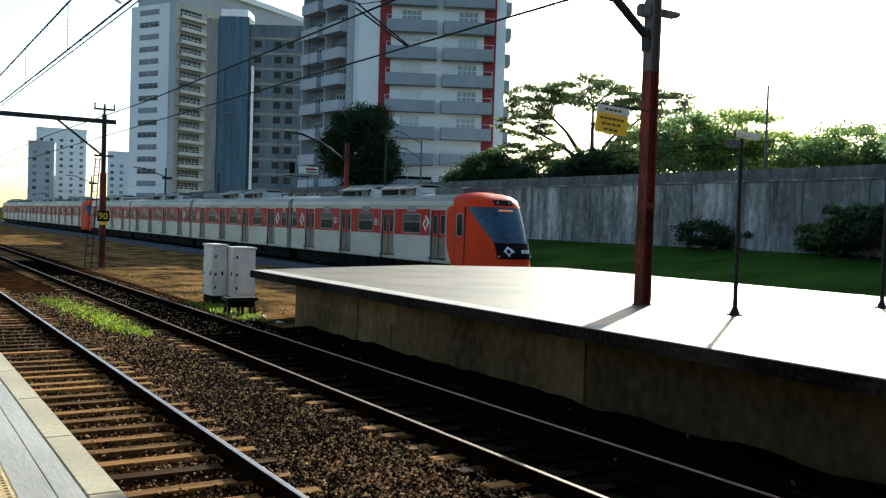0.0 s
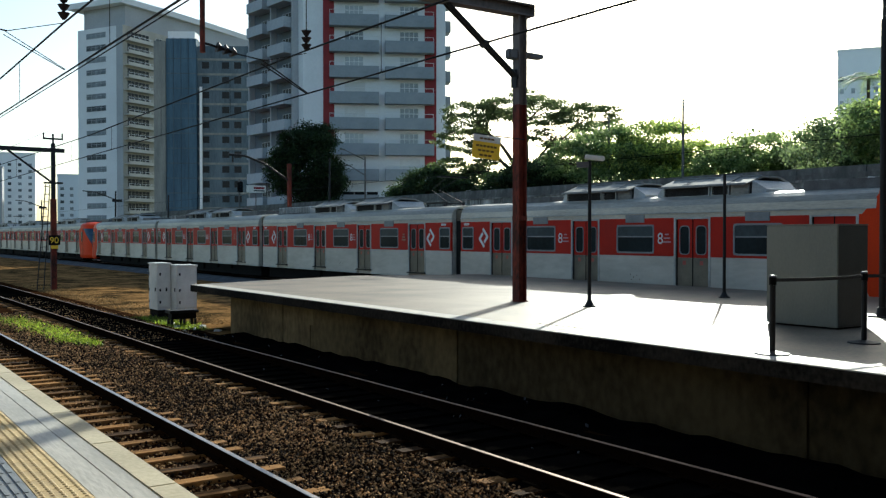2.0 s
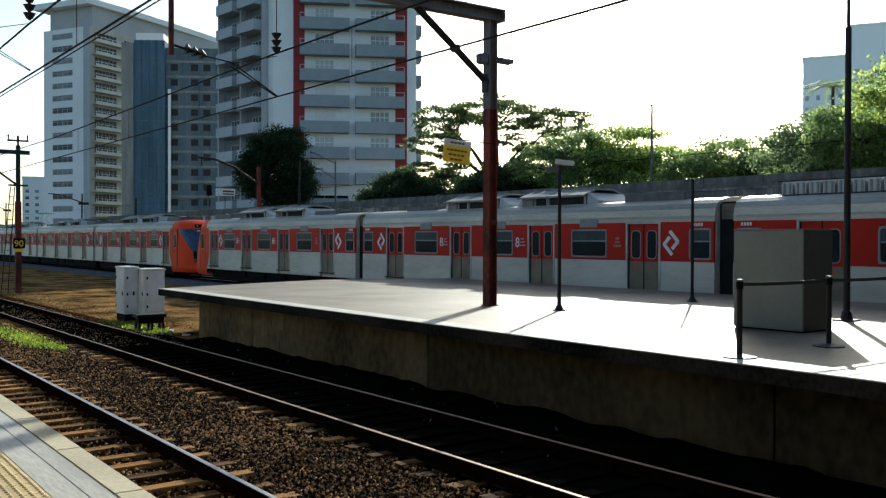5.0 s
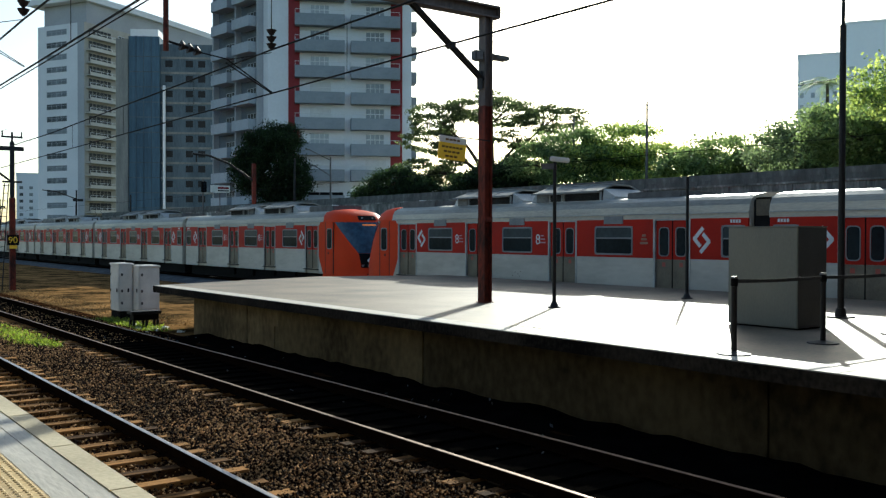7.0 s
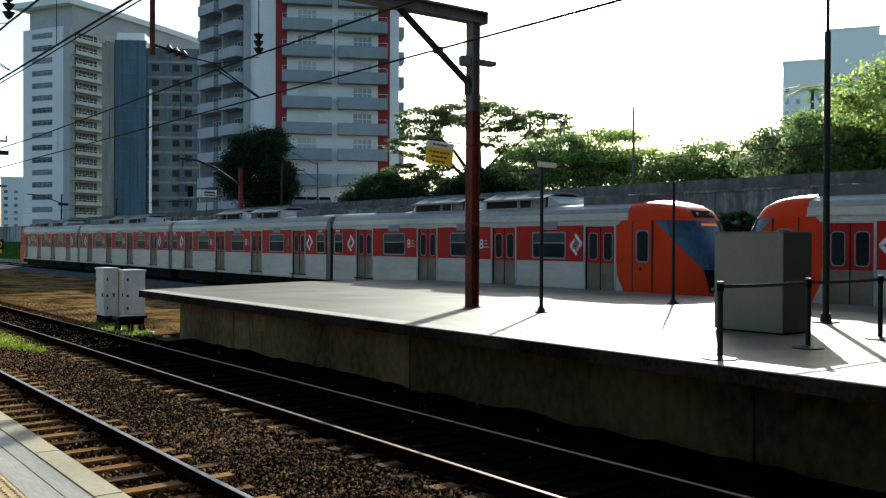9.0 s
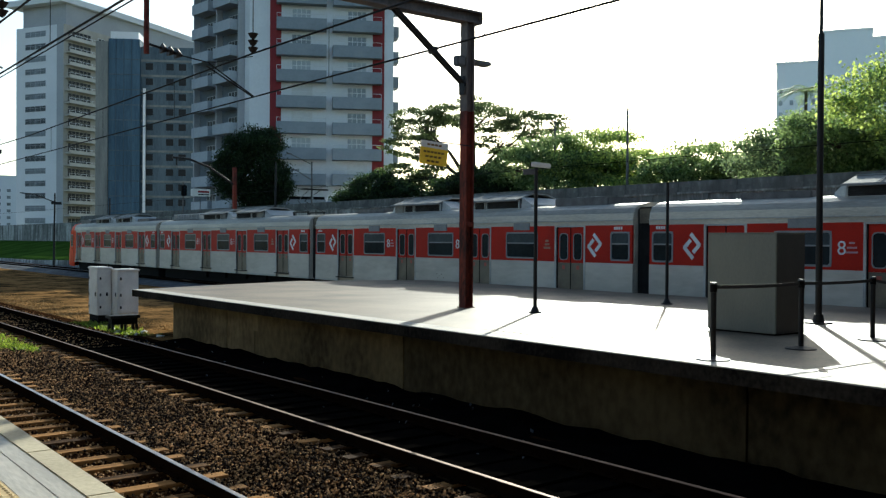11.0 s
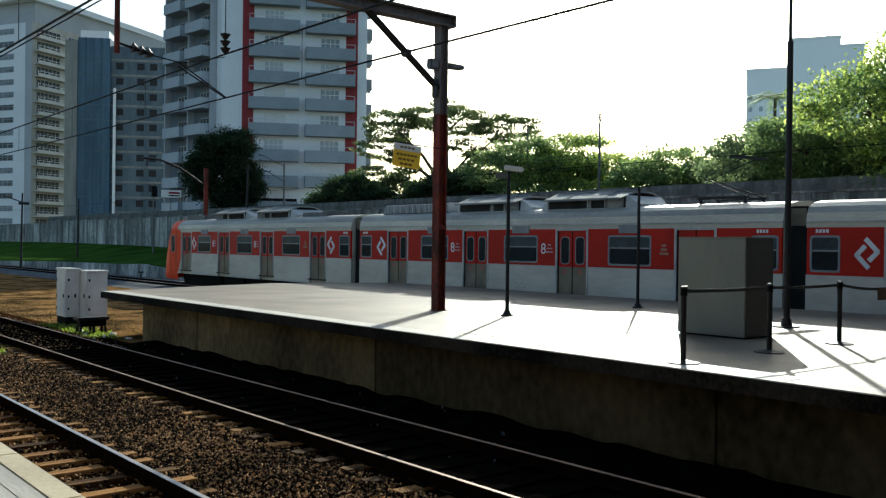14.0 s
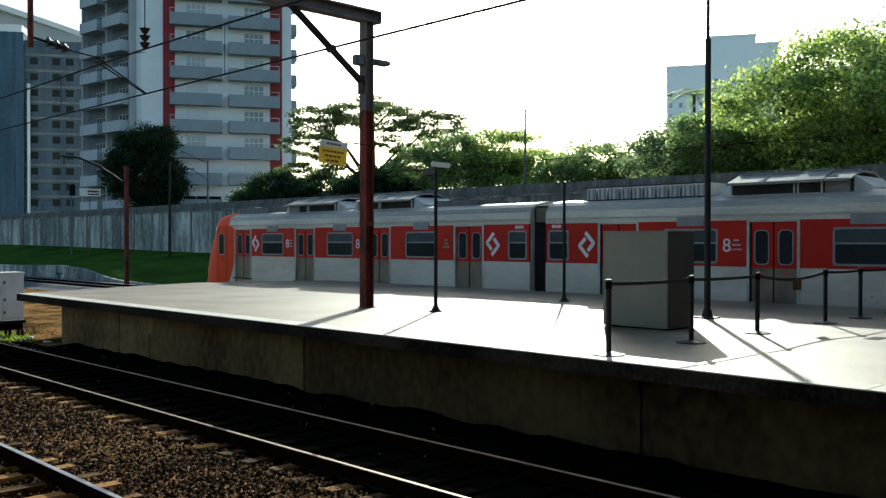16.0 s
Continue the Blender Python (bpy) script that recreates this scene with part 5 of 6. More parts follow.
def build_litter():
    """Scraps of paper and plastic on the blackened ballast."""
    rnd = np.random.RandomState(77)
    n = 34
    c = np.stack([rnd.triangular(7.4, 10.4, 10.6, n), rnd.uniform(7, 27, n), np.full(n, -1.30)], -1)
    c[:, 2] += np.clip(c[:, 0] - 10.0, 0, 1) * 0.16
    a, s = rnd.uniform(0, math.tau, n), rnd.uniform(0.012, 0.03, n)
    u = np.stack([np.cos(a) * s, np.sin(a) * s, rnd.uniform(-0.02, 0.02, n)], -1)
    w = np.stack([-np.sin(a) * s * 0.6, np.cos(a) * s * 0.6, rnd.uniform(-0.02, 0.02, n)], -1)
    h = np.array((0, 0, 0.012))
    v = np.stack([c - u - w, c + u - w, c + u + w, c - u + w, c - u * 0.8 - w * 0.8 + h, c + u * 0.8 - w + h, c + u + w * 0.8 + h, c - u + w + h], 1).reshape(-1, 3)
    q = np.array([(3, 2, 1, 0), (4, 5, 6, 7), (0, 1, 5, 4), (1, 2, 6, 5), (2, 3, 7, 6), (3, 0, 4, 7)])
    f = (q[None] + 8 * np.arange(n)[:, None, None]).reshape(-1, 4)
    tagged(new("litter", soup(v, f, M["grey_ballast"], "litter")), "grey scraps of litter on blackened ballast", "litter", kind="stuff")


def build_marker():
    k = thing("marker_post", "small dark trackside marker post with a crosspiece", "marker post", pose(29.6, 75.4, GROUND_Z))
    part("post", box(bmesh.new(), -0.05, 0.05, -0.05, 0.05, 0, 0.42), M["dark_steel"], k)
    part("crosspiece", box(bmesh.new(), -0.26, 0.26, -0.06, 0.06, 0.422, 0.52, 0.01), M["dark_steel"], k)


def build_rubble():
    rnd = random.Random(31)
    for k in range(16):
        bm = bmesh.new()
        bmesh.ops.create_icosphere(bm, subdivisions=1, radius=1.0)
        sx, sy, sz = rnd.uniform(0.05, 0.16), rnd.uniform(0.05, 0.16), rnd.uniform(0.03, 0.08)
        for v in bm.verts:
            q = 1 + rnd.uniform(-0.25, 0.25)
            v.co = (v.co.x * sx * q, v.co.y * sy * q, v.co.z * sz * q)
        ob = tagged(new("rubble", mesh_of(bm, M["white_paint"] if k % 3 else M["pale_edge"], "rubble")), "pale lump of broken plaster on the dirt", "rubble", "rubble by the platform end")
        ob.matrix_basis = pose(rnd.uniform(9.7, 10.8), rnd.uniform(28.3, 31.8), GROUND_Z + sz * 0.6, 0, 0, rnd.uniform(0, 180))


build_rubble()
build_marker()
build_litter()
build_portal()
build_catenary()
build_left_portal()
build_far_masts()
build_platform_things()
build_cabinets()

# ---------- buildings ----------
def face_frame(origin, heading):
    """A wall's frame: x along the wall, y into the building, z up."""
    h = radians(heading)
    d = Vector((math.sin(h), math.cos(h), 0))
    n = Vector((-d.y, d.x, 0))
    m = Matrix(((d.x, n.x, 0, origin[0]), (d.y, n.y, 0, origin[1]), (0, 0, 1, origin[2]), (0, 0, 0, 1)))
    return m


def local_prism(pts, z0, z1):
    return prism(bmesh.new(), pts, z0, z1)


def lattice(xs, zs, y0, y1):
    """A frame of bars in one connected mesh: every second field between the breaks stays open."""
    bm = bmesh.new()
    v = {(i, j, k): bm.verts.new((x, y, z)) for i, x in enumerate(xs) for j, z in enumerate(zs) for k, y in enumerate((y0, y1))}
    solid = lambda i, j: 0 <= i < len(xs) - 1 and 0 <= j < len(zs) - 1 and not (i % 2 and j % 2)
    for i in range(len(xs) - 1):
        for j in range(len(zs) - 1):
            if not solid(i, j):
                continue
            for k in (0, 1):
                bm.faces.new([v[q] for q in ((i, j, k), (i + 1, j, k), (i + 1, j + 1, k), (i, j + 1, k))])
            for di, dj, a, b in ((-1, 0, (i, j), (i, j + 1)), (1, 0, (i + 1, j), (i + 1, j + 1)), (0, -1, (i, j), (i + 1, j)), (0, 1, (i, j + 1), (i + 1, j + 1))):
                if not solid(i + di, j + dj):
                    bm.faces.new([v[(*a, 0)], v[(*b, 0)], v[(*b, 1)], v[(*a, 1)]])
    return bm


def window_meshes(w, h, cols, frame_mat, name):
    """A frame mesh and one pane mesh for a window of that size; the wall face lies at y = 0."""
    t = 0.07
    xs = [0.0]
    for k in range(cols + 1):
        x = (w - t) * k / cols
        xs += [x, x + t] if k else [t]
    zs = [0.0, t, h * 0.62, h * 0.62 + 0.05, h - t, h]
    fr = lattice(xs, zs, -0.06, 0.04)
    pn = box(bmesh.new(), t, w - t, -0.02, 0.0, t, h - t)
    return mesh_of(fr, frame_mat, name), mesh_of(pn, M["pane"], "pane")


def add_window(parent, fr, pn, m):
    w = part("window", fr, None, parent, m=m)
    part("pane", pn, None, w)


def build_red_tower():
    """Pale tower with grey balconies and red stripes."""
    o = (51.3, 105.3)
    m = face_frame((o[0], o[1], 0), 118)
    t = thing("apartment_tower", "pale apartment tower with grey balconies and red stripes", "apartment building", m)
    FL, Z0, N = 3.24, -1.0, 17
    ang = radians(118 + 6)
    # the side wall leaves the corner at heading -6: in the tower's own frame
    lx, ly = math.cos(ang), math.sin(ang)
    side = [(lx * 12.6, ly * 12.6)]
    body = local_prism([(0, 0), (18.1, 0), (18.1, 16), (side[0][0] + 6, side[0][1] + 4), side[0]], 0, Z0 + FL * N)
    part("wall", body, M["stucco_white"], t, "pale painted walls")
    part("roof", local_prism([(0, 0), (18.1, 0), (18.1, 16), (side[0][0] + 6, side[0][1] + 4), side[0]], Z0 + FL * N + 0.002, Z0 + FL * N + 1.0), M["stucco_grey"], t)
    part("stripe", B(2.5, 3.9, -0.06, -0.002, 2, Z0 + FL * N), M["stucco_red"], t, "dark red vertical stripe")
    part("stripe", B(15.4, 16.9, -0.06, -0.002, 2, Z0 + FL * N), M["stucco_red"], t, "dark red vertical stripe")
    part("stripe", B(9.55, 10.25, -0.10, -0.002, 2, Z0 + FL * N), M["stucco_white"], t, "pale pilaster")
    fr, pn = window_meshes(2.4, 1.9, 4, M["shutter"], "window")
    pn.materials[0] = M["pane_pale"]
    fr2, pn2 = window_meshes(2.2, 2.0, 3, M["stucco_grey"], "window")
    par = bmesh.new()
    box(par, 0, 6.2, -1.3, -0.004, -0.2, 0.0)
    box(par, 0, 6.2, -1.3, -1.16, 0.0, 1.25)
    box(par, 0, 0.12, -1.16, -0.004, 0.0, 1.25), box(par, 6.08, 6.2, -1.16, -0.004, 0.0, 1.25)
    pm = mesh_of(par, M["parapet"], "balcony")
    rl = bmesh.new()
    rod(rl, (0.05, -1.23, 1.75), (6.15, -1.23, 1.75), 0.03, n=5)
    for k in range(5):
        rod(rl, (0.05 + k * 1.52, -1.23, 1.25), (0.05 + k * 1.52, -1.23, 1.75), 0.025, n=5)
    rm = mesh_of(rl, M["shutter"], "railing")
    gl = mesh_of(box(bmesh.new(), 0.0, 0.12, 0, 2.4, 0, 2.1), M["pane"], "pane")
    closed = mesh_of(box(bmesh.new(), 0, 2.6, -0.05, 0.0, 0, 1.9, 0.01), M["shutter"], "shutter")
    rnd = random.Random(5)
    for k in range(1, N):
        z = Z0 + FL * k + 0.05
        for x in (3.3, 10.3):
            b = part("balcony", pm, None, t, "grey balcony parapet", m=pose(x, 0, z))
            part("railing", rm, None, b)
            if rnd.random() < 0.72:
                add_window(t, fr, pn, pose(x + 1.9, -0.004, z + 0.75))
            else:
                part("shutter", closed, None, t, "closed white shutter", m=pose(x + 1.9, -0.004, z + 0.75))
        part("balcony", box(bmesh.new(), 18.1, 18.9, 1.0, 3.6, z - 0.2, z + 1.2), M["parapet"], t)
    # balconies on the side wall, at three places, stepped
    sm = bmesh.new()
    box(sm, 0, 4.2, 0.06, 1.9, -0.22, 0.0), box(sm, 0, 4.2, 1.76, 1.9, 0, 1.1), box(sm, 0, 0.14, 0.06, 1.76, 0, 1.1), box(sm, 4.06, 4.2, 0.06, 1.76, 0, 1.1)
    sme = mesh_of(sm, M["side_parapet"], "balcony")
    turn = Matrix.Rotation(ang, 4, "Z")
    # dark panels put the side's shade into the wall colour
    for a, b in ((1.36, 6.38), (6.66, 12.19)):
        part("side_wall", B(a, b, 0.004, 0.05, Z0 + FL, Z0 + FL * N), M["side_wall"], t, "blue grey wall behind the balconies with shade painted in", m=turn)
    fin = mesh_of(box(bmesh.new(), 0, 0.25, 0.004, 0.9, 0, FL * (N - 1)), M["stucco_grey"], "fin")
    for d in (1.1, 6.4, 12.2):
        part("fin", fin, None, t, "grey wall fin between the balconies", m=turn @ pose(d, 0, Z0 + FL))
    for k in range(1, N):
        z = Z0 + FL * k + 0.05
        for d in (1.5, 6.9):
            part("balcony", sme, None, t, "pale side balcony", m=turn @ pose(d, 0, z))
            add_window(t, fr2, pn2, turn @ pose(d + 3.3, 0.054, z + 0.1, 0, 0, 180))
    # black sheet for the shade in the open ground storey, with a white box beside it
    part("entrance", B(3.4, 9.4, -0.10, -0.004, 4.6, 7.2), M["black"], t, "black sheet for the shade in an open garage storey")


def build_white_tower():
    """White slab block: a blank end wall with slit windows, and a long side with beige balconies."""
    m = face_frame((51.0, 221.8, 0), 152)
    t = thing("white_tower", "white apartment slab with slit windows and beige balconies", "apartment building", m)
    FL, N = 2.76, 17
    W, D = 14.2, 46.0
    top = 48.7
    part("wall", local_prism([(0, 0), (W, 0), (W, D), (0, D)], 0, top), M["stucco_white"], t)
    part("edge_strip", B(W - 1.9, W + 0.06, -0.06, -0.003, 0, top), M["stucco_grey"], t, "grey corner strip")
    part("roof_storey", local_prism([(1.2, 0.8), (W - 0.1, 0.8), (W - 0.1, D), (1.2, D)], top + 0.002, top + 4.6), M["stucco_grey"], t, "grey set-back top storey")
    part("roof", prism(bmesh.new(), [(-1.6, -1.6), (W + 0.8, -1.2), (W + 1.2, 12), (W + 0.6, 30), (W - 0.5, D + 1), (-1.6, D + 1)], top + 4.602, top + 5.9), M["stucco_white"], t, "pale projecting roof slab")
    fr, pn = window_meshes(6.2, 1.25, 4, M["stucco_grey"], "window")
    pn.materials[0] = M["slit_pane"]
    fr2, pn2 = window_meshes(6.6, 1.9, 6, M["stucco_beige"], "window")
    fr3, pn3 = window_meshes(2.0, 1.4, 2, M["stucco_white"], "window")
    bal = bmesh.new()
    box(bal, 0.004, 1.5, 0.4, 8.6, -0.2, 0.0), box(bal, 1.38, 1.5, 0.4, 8.6, 0.0, 0.55)
    bmesh_bal = mesh_of(bal, M["balcony_pale"], "balcony")
    rail = bmesh.new()
    box(rail, 1.40, 1.46, 0.4, 8.6, 0.95, 1.02)
    for k in range(6):
        box(rail, 1.40, 1.46, 0.4 + 1.62 * k, 0.5 + 1.62 * k, 0.552, 0.95)
    railm = mesh_of(rail, M["stucco_white"], "railing")
    small = bmesh.new()
    box(small, 0.004, 1.1, 9.4, 12.6, -0.2, 0.0), box(small, 1.0, 1.1, 9.4, 12.6, 0.0, 1.0)
    smallm = mesh_of(small, M["balcony_pale"], "balcony")
    for k in range(N):
        z = 47.0 - FL * k
        add_window(t, fr, pn, pose(2.8, -0.004, z - 0.6))
        bb = part("balcony", bmesh_bal, None, t, "beige balcony", m=pose(W, 0, z - 1.6))
        part("railing", railm, None, bb)
        part("balcony", smallm, None, t, "beige balcony", m=pose(W, 0, z - 1.6))
        add_window(t, fr2, pn2, pose(W + 0.07, 1.2, z - 1.3, 0, 0, 90))
        add_window(t, fr3, pn3, pose(W + 0.07, 10.0, z - 0.9, 0, 0, 90))
    part("side_wall", B(W + 0.002, W + 0.05, 0.0, D, 0, top), M["stucco_beige"], t, "beige side wall")


def build_netted_tower():
    m = face_frame((56.0, 173.9, 0), 122)
    t = thing("scaffolded_tower", "unfinished tower wrapped in blue construction netting", "apartment building", m)
    FL, N = 2.85, 13
    part("wall", local_prism([(0, 0), (5.7, 0), (5.7, 12), (0, 12)], 0, 39.2), M["netting"], t, "blue netting over scaffolding")
    part("wall", local_prism([(5.702, 0.9), (18.6, 0.9), (18.6, 13), (5.702, 13)], 0, 38.0), M["net_grey"], t, "greyish blue netting over bare walls")
    part("roof", prism(bmesh.new(), [(0.3, 0.3), (5.4, 0.3), (5.4, 6), (0.3, 6)], 39.202, 40.6), M["stucco_white"], t, "pale parapet block")
    for k in range(N):
        z = 31.4 + 2 * FL - FL * k - 1.7
        part("floor_edge", B(5.75, 18.65, 0.78, 0.896, z - 0.2, z + 0.2), M["net_pale"], t, "pale slab edge behind netting")
        part("floor_edge", B(-0.05, 5.68, -0.08, -0.004, z - 0.1, z + 0.1), M["net_grey"], t, "slab edge behind netting")
    # dark sheet on the wall for the shade inside each opening
    hole = mesh_of(box(bmesh.new(), 0, 1.35, -0.06, 0.0, 0, 1.25), M["dark_steel"], "window")
    for k in range(N - 1):
        for x in (6.6, 10.4, 12.7, 16.4):
            part("window", hole, None, t, "dark sheet for the shade in an unglazed window", m=pose(x, 0.894, 31.4 + FL - FL * k - 0.6))
    part("hoist_mast", B(6.35, 6.8, -0.3, 0.15, 0, 30), M["stucco_white"], t, "white builder's hoist mast")
    for x in (1.4, 2.8, 4.2):
        part("scaffold_pole", rod(bmesh.new(), (x, -0.12, 0), (x, -0.12, 39.3), 0.06, n=5), M["net_grey"], t)
    part("stair_netting", local_prism([(-2.2, -0.4), (-0.05, -0.4), (-0.05, 4), (-2.2, 4)], 0, 38.6), M["net_pale"], t, "pale beige netting over the stairs")


def build_far_towers():
    def block(x, y, w, d, h, turn, material, label, cols, step, glass="pane"):
        small = 0.9 if cols == 4 else 1.5
        t = thing("distant_tower", label, "apartment building", pose(x, y, 0, 0, 0, turn), group="distant towers")
        part("wall", B(0, w, 0, d, 0, h), material, t)
        part("roof", B(-0.2, w + 0.2, -0.2, d, h + 0.002, h + 0.5), material, t)
        wm = mesh_of(box(bmesh.new(), 0, small, -0.08, 0, 0, 1.3), M[glass], "window")
        for r in range(int(h / step) - 1):
            for c in range(cols):
                part("window", wm, None, t, m=pose(w * (c + 0.5) / cols - 0.75, -0.004, step * r + 1.2))
        return t
    # pale walls and low-contrast panes carry haze in their colours
    block(66, 470, 22, 14, 40, -12, M["stucco_white"], "distant white apartment block", 5, 3.0, "slit_pane")
    block(56, 420, 10, 14, 30, -12, M["stucco_grey"], "distant grey apartment block", 2, 3.0, "slit_pane")
    block(92, 440, 12, 14, 29, -12, M["far_haze"], "distant apartment block with haze put into its colour", 3, 3.0, "slit_pane")
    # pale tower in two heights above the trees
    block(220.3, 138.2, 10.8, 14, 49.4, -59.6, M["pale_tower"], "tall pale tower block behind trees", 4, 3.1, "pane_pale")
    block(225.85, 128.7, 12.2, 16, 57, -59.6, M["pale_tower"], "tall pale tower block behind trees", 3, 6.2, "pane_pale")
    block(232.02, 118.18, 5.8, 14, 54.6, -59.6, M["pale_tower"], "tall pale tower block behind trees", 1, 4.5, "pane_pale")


def build_low_houses():
    h = thing("white_house", "low white building behind the boundary wall", "house", pose(52, 84, 2.2, 0, 0, -28))
    part("wall", B(0, 12, 0, 6, 0, 4.6), M["stucco_white"], h)
    part("roof", B(-0.3, 12.3, -0.3, 6.3, 4.602, 4.9), M["stucco_grey"], h)
    part("window", B(2.5, 6.5, -0.05, -0.004, 1.6, 3.8), M["pane"], h)


# ---------- trees ----------
def tree(name, label, base, trunk_h, blobs, leaf, material, size, seed, limb=0.16, spread=1.0, dense=3.2):
    """Trunk, limbs to every blob (centre x, y, z from the base, radii, leaves) and a crown of many small leaves."""
    rnd = np.random.RandomState(seed)
    t = thing(name, label, "tree", pose(*base))
    bm = bmesh.new()
    rod(bm, (0, 0, -1.0), (0.1, 0.05, trunk_h), limb * 1.6, limb * 1.1, 10)
    for cx, cy, cz, rx, ry, rz, n in blobs:
        mid = Vector((cx * 0.45, cy * 0.45, trunk_h + (cz - trunk_h) * 0.55))
        rod(bm, (0.1, 0.05, trunk_h - 0.2), mid, limb * 0.9, limb * 0.5, 7)
        rod(bm, mid, (cx, cy, cz), limb * 0.5, limb * 0.2, 6)
        for k in range(5):
            d = rnd.normal(size=3)
            d /= np.linalg.norm(d)
            rod(bm, (cx * 0.8, cy * 0.8, mid.z + (cz - mid.z) * 0.6), (cx + d[0] * rx * 0.8, cy + d[1] * ry * 0.8, cz + abs(d[2]) * rz * 0.6), limb * 0.25, limb * 0.07, 5)
    part("trunk", bm, M["bark"], t)
    pos = []
    for cx, cy, cz, rx, ry, rz, n in blobs:
        n = int(n * dense)
        clumps = max(8, n // 95)
        d = rnd.normal(size=(clumps, 3))
        d /= np.linalg.norm(d, axis=1)[:, None]
        c = d * (rnd.uniform(0.35, 1.0, (clumps, 1)) ** 0.5) * (rx, ry, rz) + (cx, cy, cz)
        which = rnd.randint(0, clumps, n)
        pos.append(c[which] + rnd.normal(size=(n, 3)) * (0.135 * spread * rx, 0.135 * spread * ry, 0.085 * spread * rz))
    pos = np.concatenate(pos)
    n = len(pos)
    a = rnd.normal(size=(n, 3))
    a /= np.linalg.norm(a, axis=1)[:, None]
    up = np.tile((0.0, 0.0, 1.0), (n, 1)) + rnd.normal(size=(n, 3)) * 0.6
    b = np.cross(up, a)
    b /= np.linalg.norm(b, axis=1)[:, None]
    s = rnd.uniform(0.6, 1.3, (n, 1)) * size
    s *= 0.58
    q = np.stack([pos - a * s * 0.5, pos + b * s * 0.32, pos + a * s * 0.5, pos - b * s * 0.32], 1).reshape(-1, 3)
    me = soup(q, np.arange(4 * n).reshape(n, 4), material, "crown")
    part("crown", me, None, t, leaf)
    return t


def build_trees():
    G = 2.2
    # dark round tree before the towers
    tree("shade_tree", "dense dark evergreen tree behind the wall", (46.9, 95.4, G), 2.5,
         [(0, 0, 7.2, 3.2, 3.2, 3.2, 6000), (2.2, -1.5, 6.2, 2.1, 2.1, 2.4, 2600), (-2.2, 1.5, 6.8, 2.0, 2.0, 2.5, 2600), (0.7, -0.5, 10.4, 2.5, 2.5, 2.0, 3200), (0.7, -0.5, 3.6, 2.6, 2.4, 2.0, 3000), (-1.3, 0.9, 9.4, 1.8, 1.8, 1.8, 1600)],
         "dense dark green foliage", M["leaf_dark"], 0.42, 1, 0.22, 1.3)
    # light spreading tree
    tree("spreading_tree", "airy spreading tree with layered branches", (55.5, 66.5, G), 4.6,
         [(0, 0, 11.4, 4.8, 3.8, 1.5, 3800), (4.8, -3.3, 10.6, 3.8, 3.0, 1.3, 2400), (-4.2, 3.0, 10.6, 3.0, 2.6, 1.6, 2400), (2.2, -1.8, 8.8, 3.6, 2.8, 1.5, 1800), (-4.6, 3.4, 8.2, 2.8, 2.4, 1.5, 1800), (-5.4, 4.0, 5.6, 3.0, 2.6, 1.4, 2000), (-2.6, 1.8, 5.4, 3.2, 2.8, 1.5, 2600), (3.6, -2.4, 6.6, 3.2, 2.6, 1.3, 2200), (0.0, 0.0, 4.2, 3.8, 3.2, 1.5, 2600)],
         "thin green foliage in flat layers", M["leaf_airy"], 0.40, 2, 0.30, 0.85, 2.0)
    # hedge-like bush on the wall
    tree("bush", "dark leafy bush overhanging the wall", (47.4, 71.0, G), 1.4,
         [(0, 0, 4.2, 2.2, 2.8, 1.6, 2600), (0.6, -2.4, 3.6, 2.0, 2.4, 1.6, 1800), (-0.3, 2.8, 3.4, 1.8, 2.2, 1.4, 1500), (0.8, -4.6, 3.0, 1.8, 2.0, 1.5, 1300), (0, 0, 2.4, 2.4, 4.4, 1.2, 1800)],
         "dark green foliage", M["leaf_dark"], 0.38, 3, 0.14, 1.3)
    rows = [((53.0, 53.0), 8.0, 1.05, "leaf_mid", 4), ((55.5, 50.0), 8.3, 1.05, "leaf_bright", 5), ((57.5, 42.0), 6.6, 1.0, "leaf_mid", 6),
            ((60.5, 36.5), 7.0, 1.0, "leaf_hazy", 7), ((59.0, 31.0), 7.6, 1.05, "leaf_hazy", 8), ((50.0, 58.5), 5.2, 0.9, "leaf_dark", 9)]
    for (x, y), h, k, mt, sd in rows:
        tree("broadleaf_tree", "green broadleaf tree behind the boundary wall", (x, y, G), h * 0.4,
             [(0, 0, h * 0.82, 3.0 * k, 3.0 * k, 1.7 * k, 2200), (2.2 * k, -1.9 * k, h * 0.66, 2.6 * k, 2.4 * k, 1.5 * k, 1600), (-2.2 * k, 1.8 * k, h * 0.68, 2.5 * k, 2.3 * k, 1.5 * k, 1600), (0.4, 0.2, h * 0.45, 3.4 * k, 3.2 * k, 1.6 * k, 1800)],
             "green foliage", M[mt], 0.44, sd, 0.17, 1.2)
    big = [((47.0, 19.0), 9.6, 1.15, "leaf_bright", 11), ((50.0, 24.5), 7.6, 1.05, "leaf_mid", 12), ((47.0, 12.5), 9.8, 1.2, "leaf_bright", 13),
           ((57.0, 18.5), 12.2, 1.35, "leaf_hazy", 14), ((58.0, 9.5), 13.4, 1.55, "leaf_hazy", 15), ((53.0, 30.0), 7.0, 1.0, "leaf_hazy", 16)]
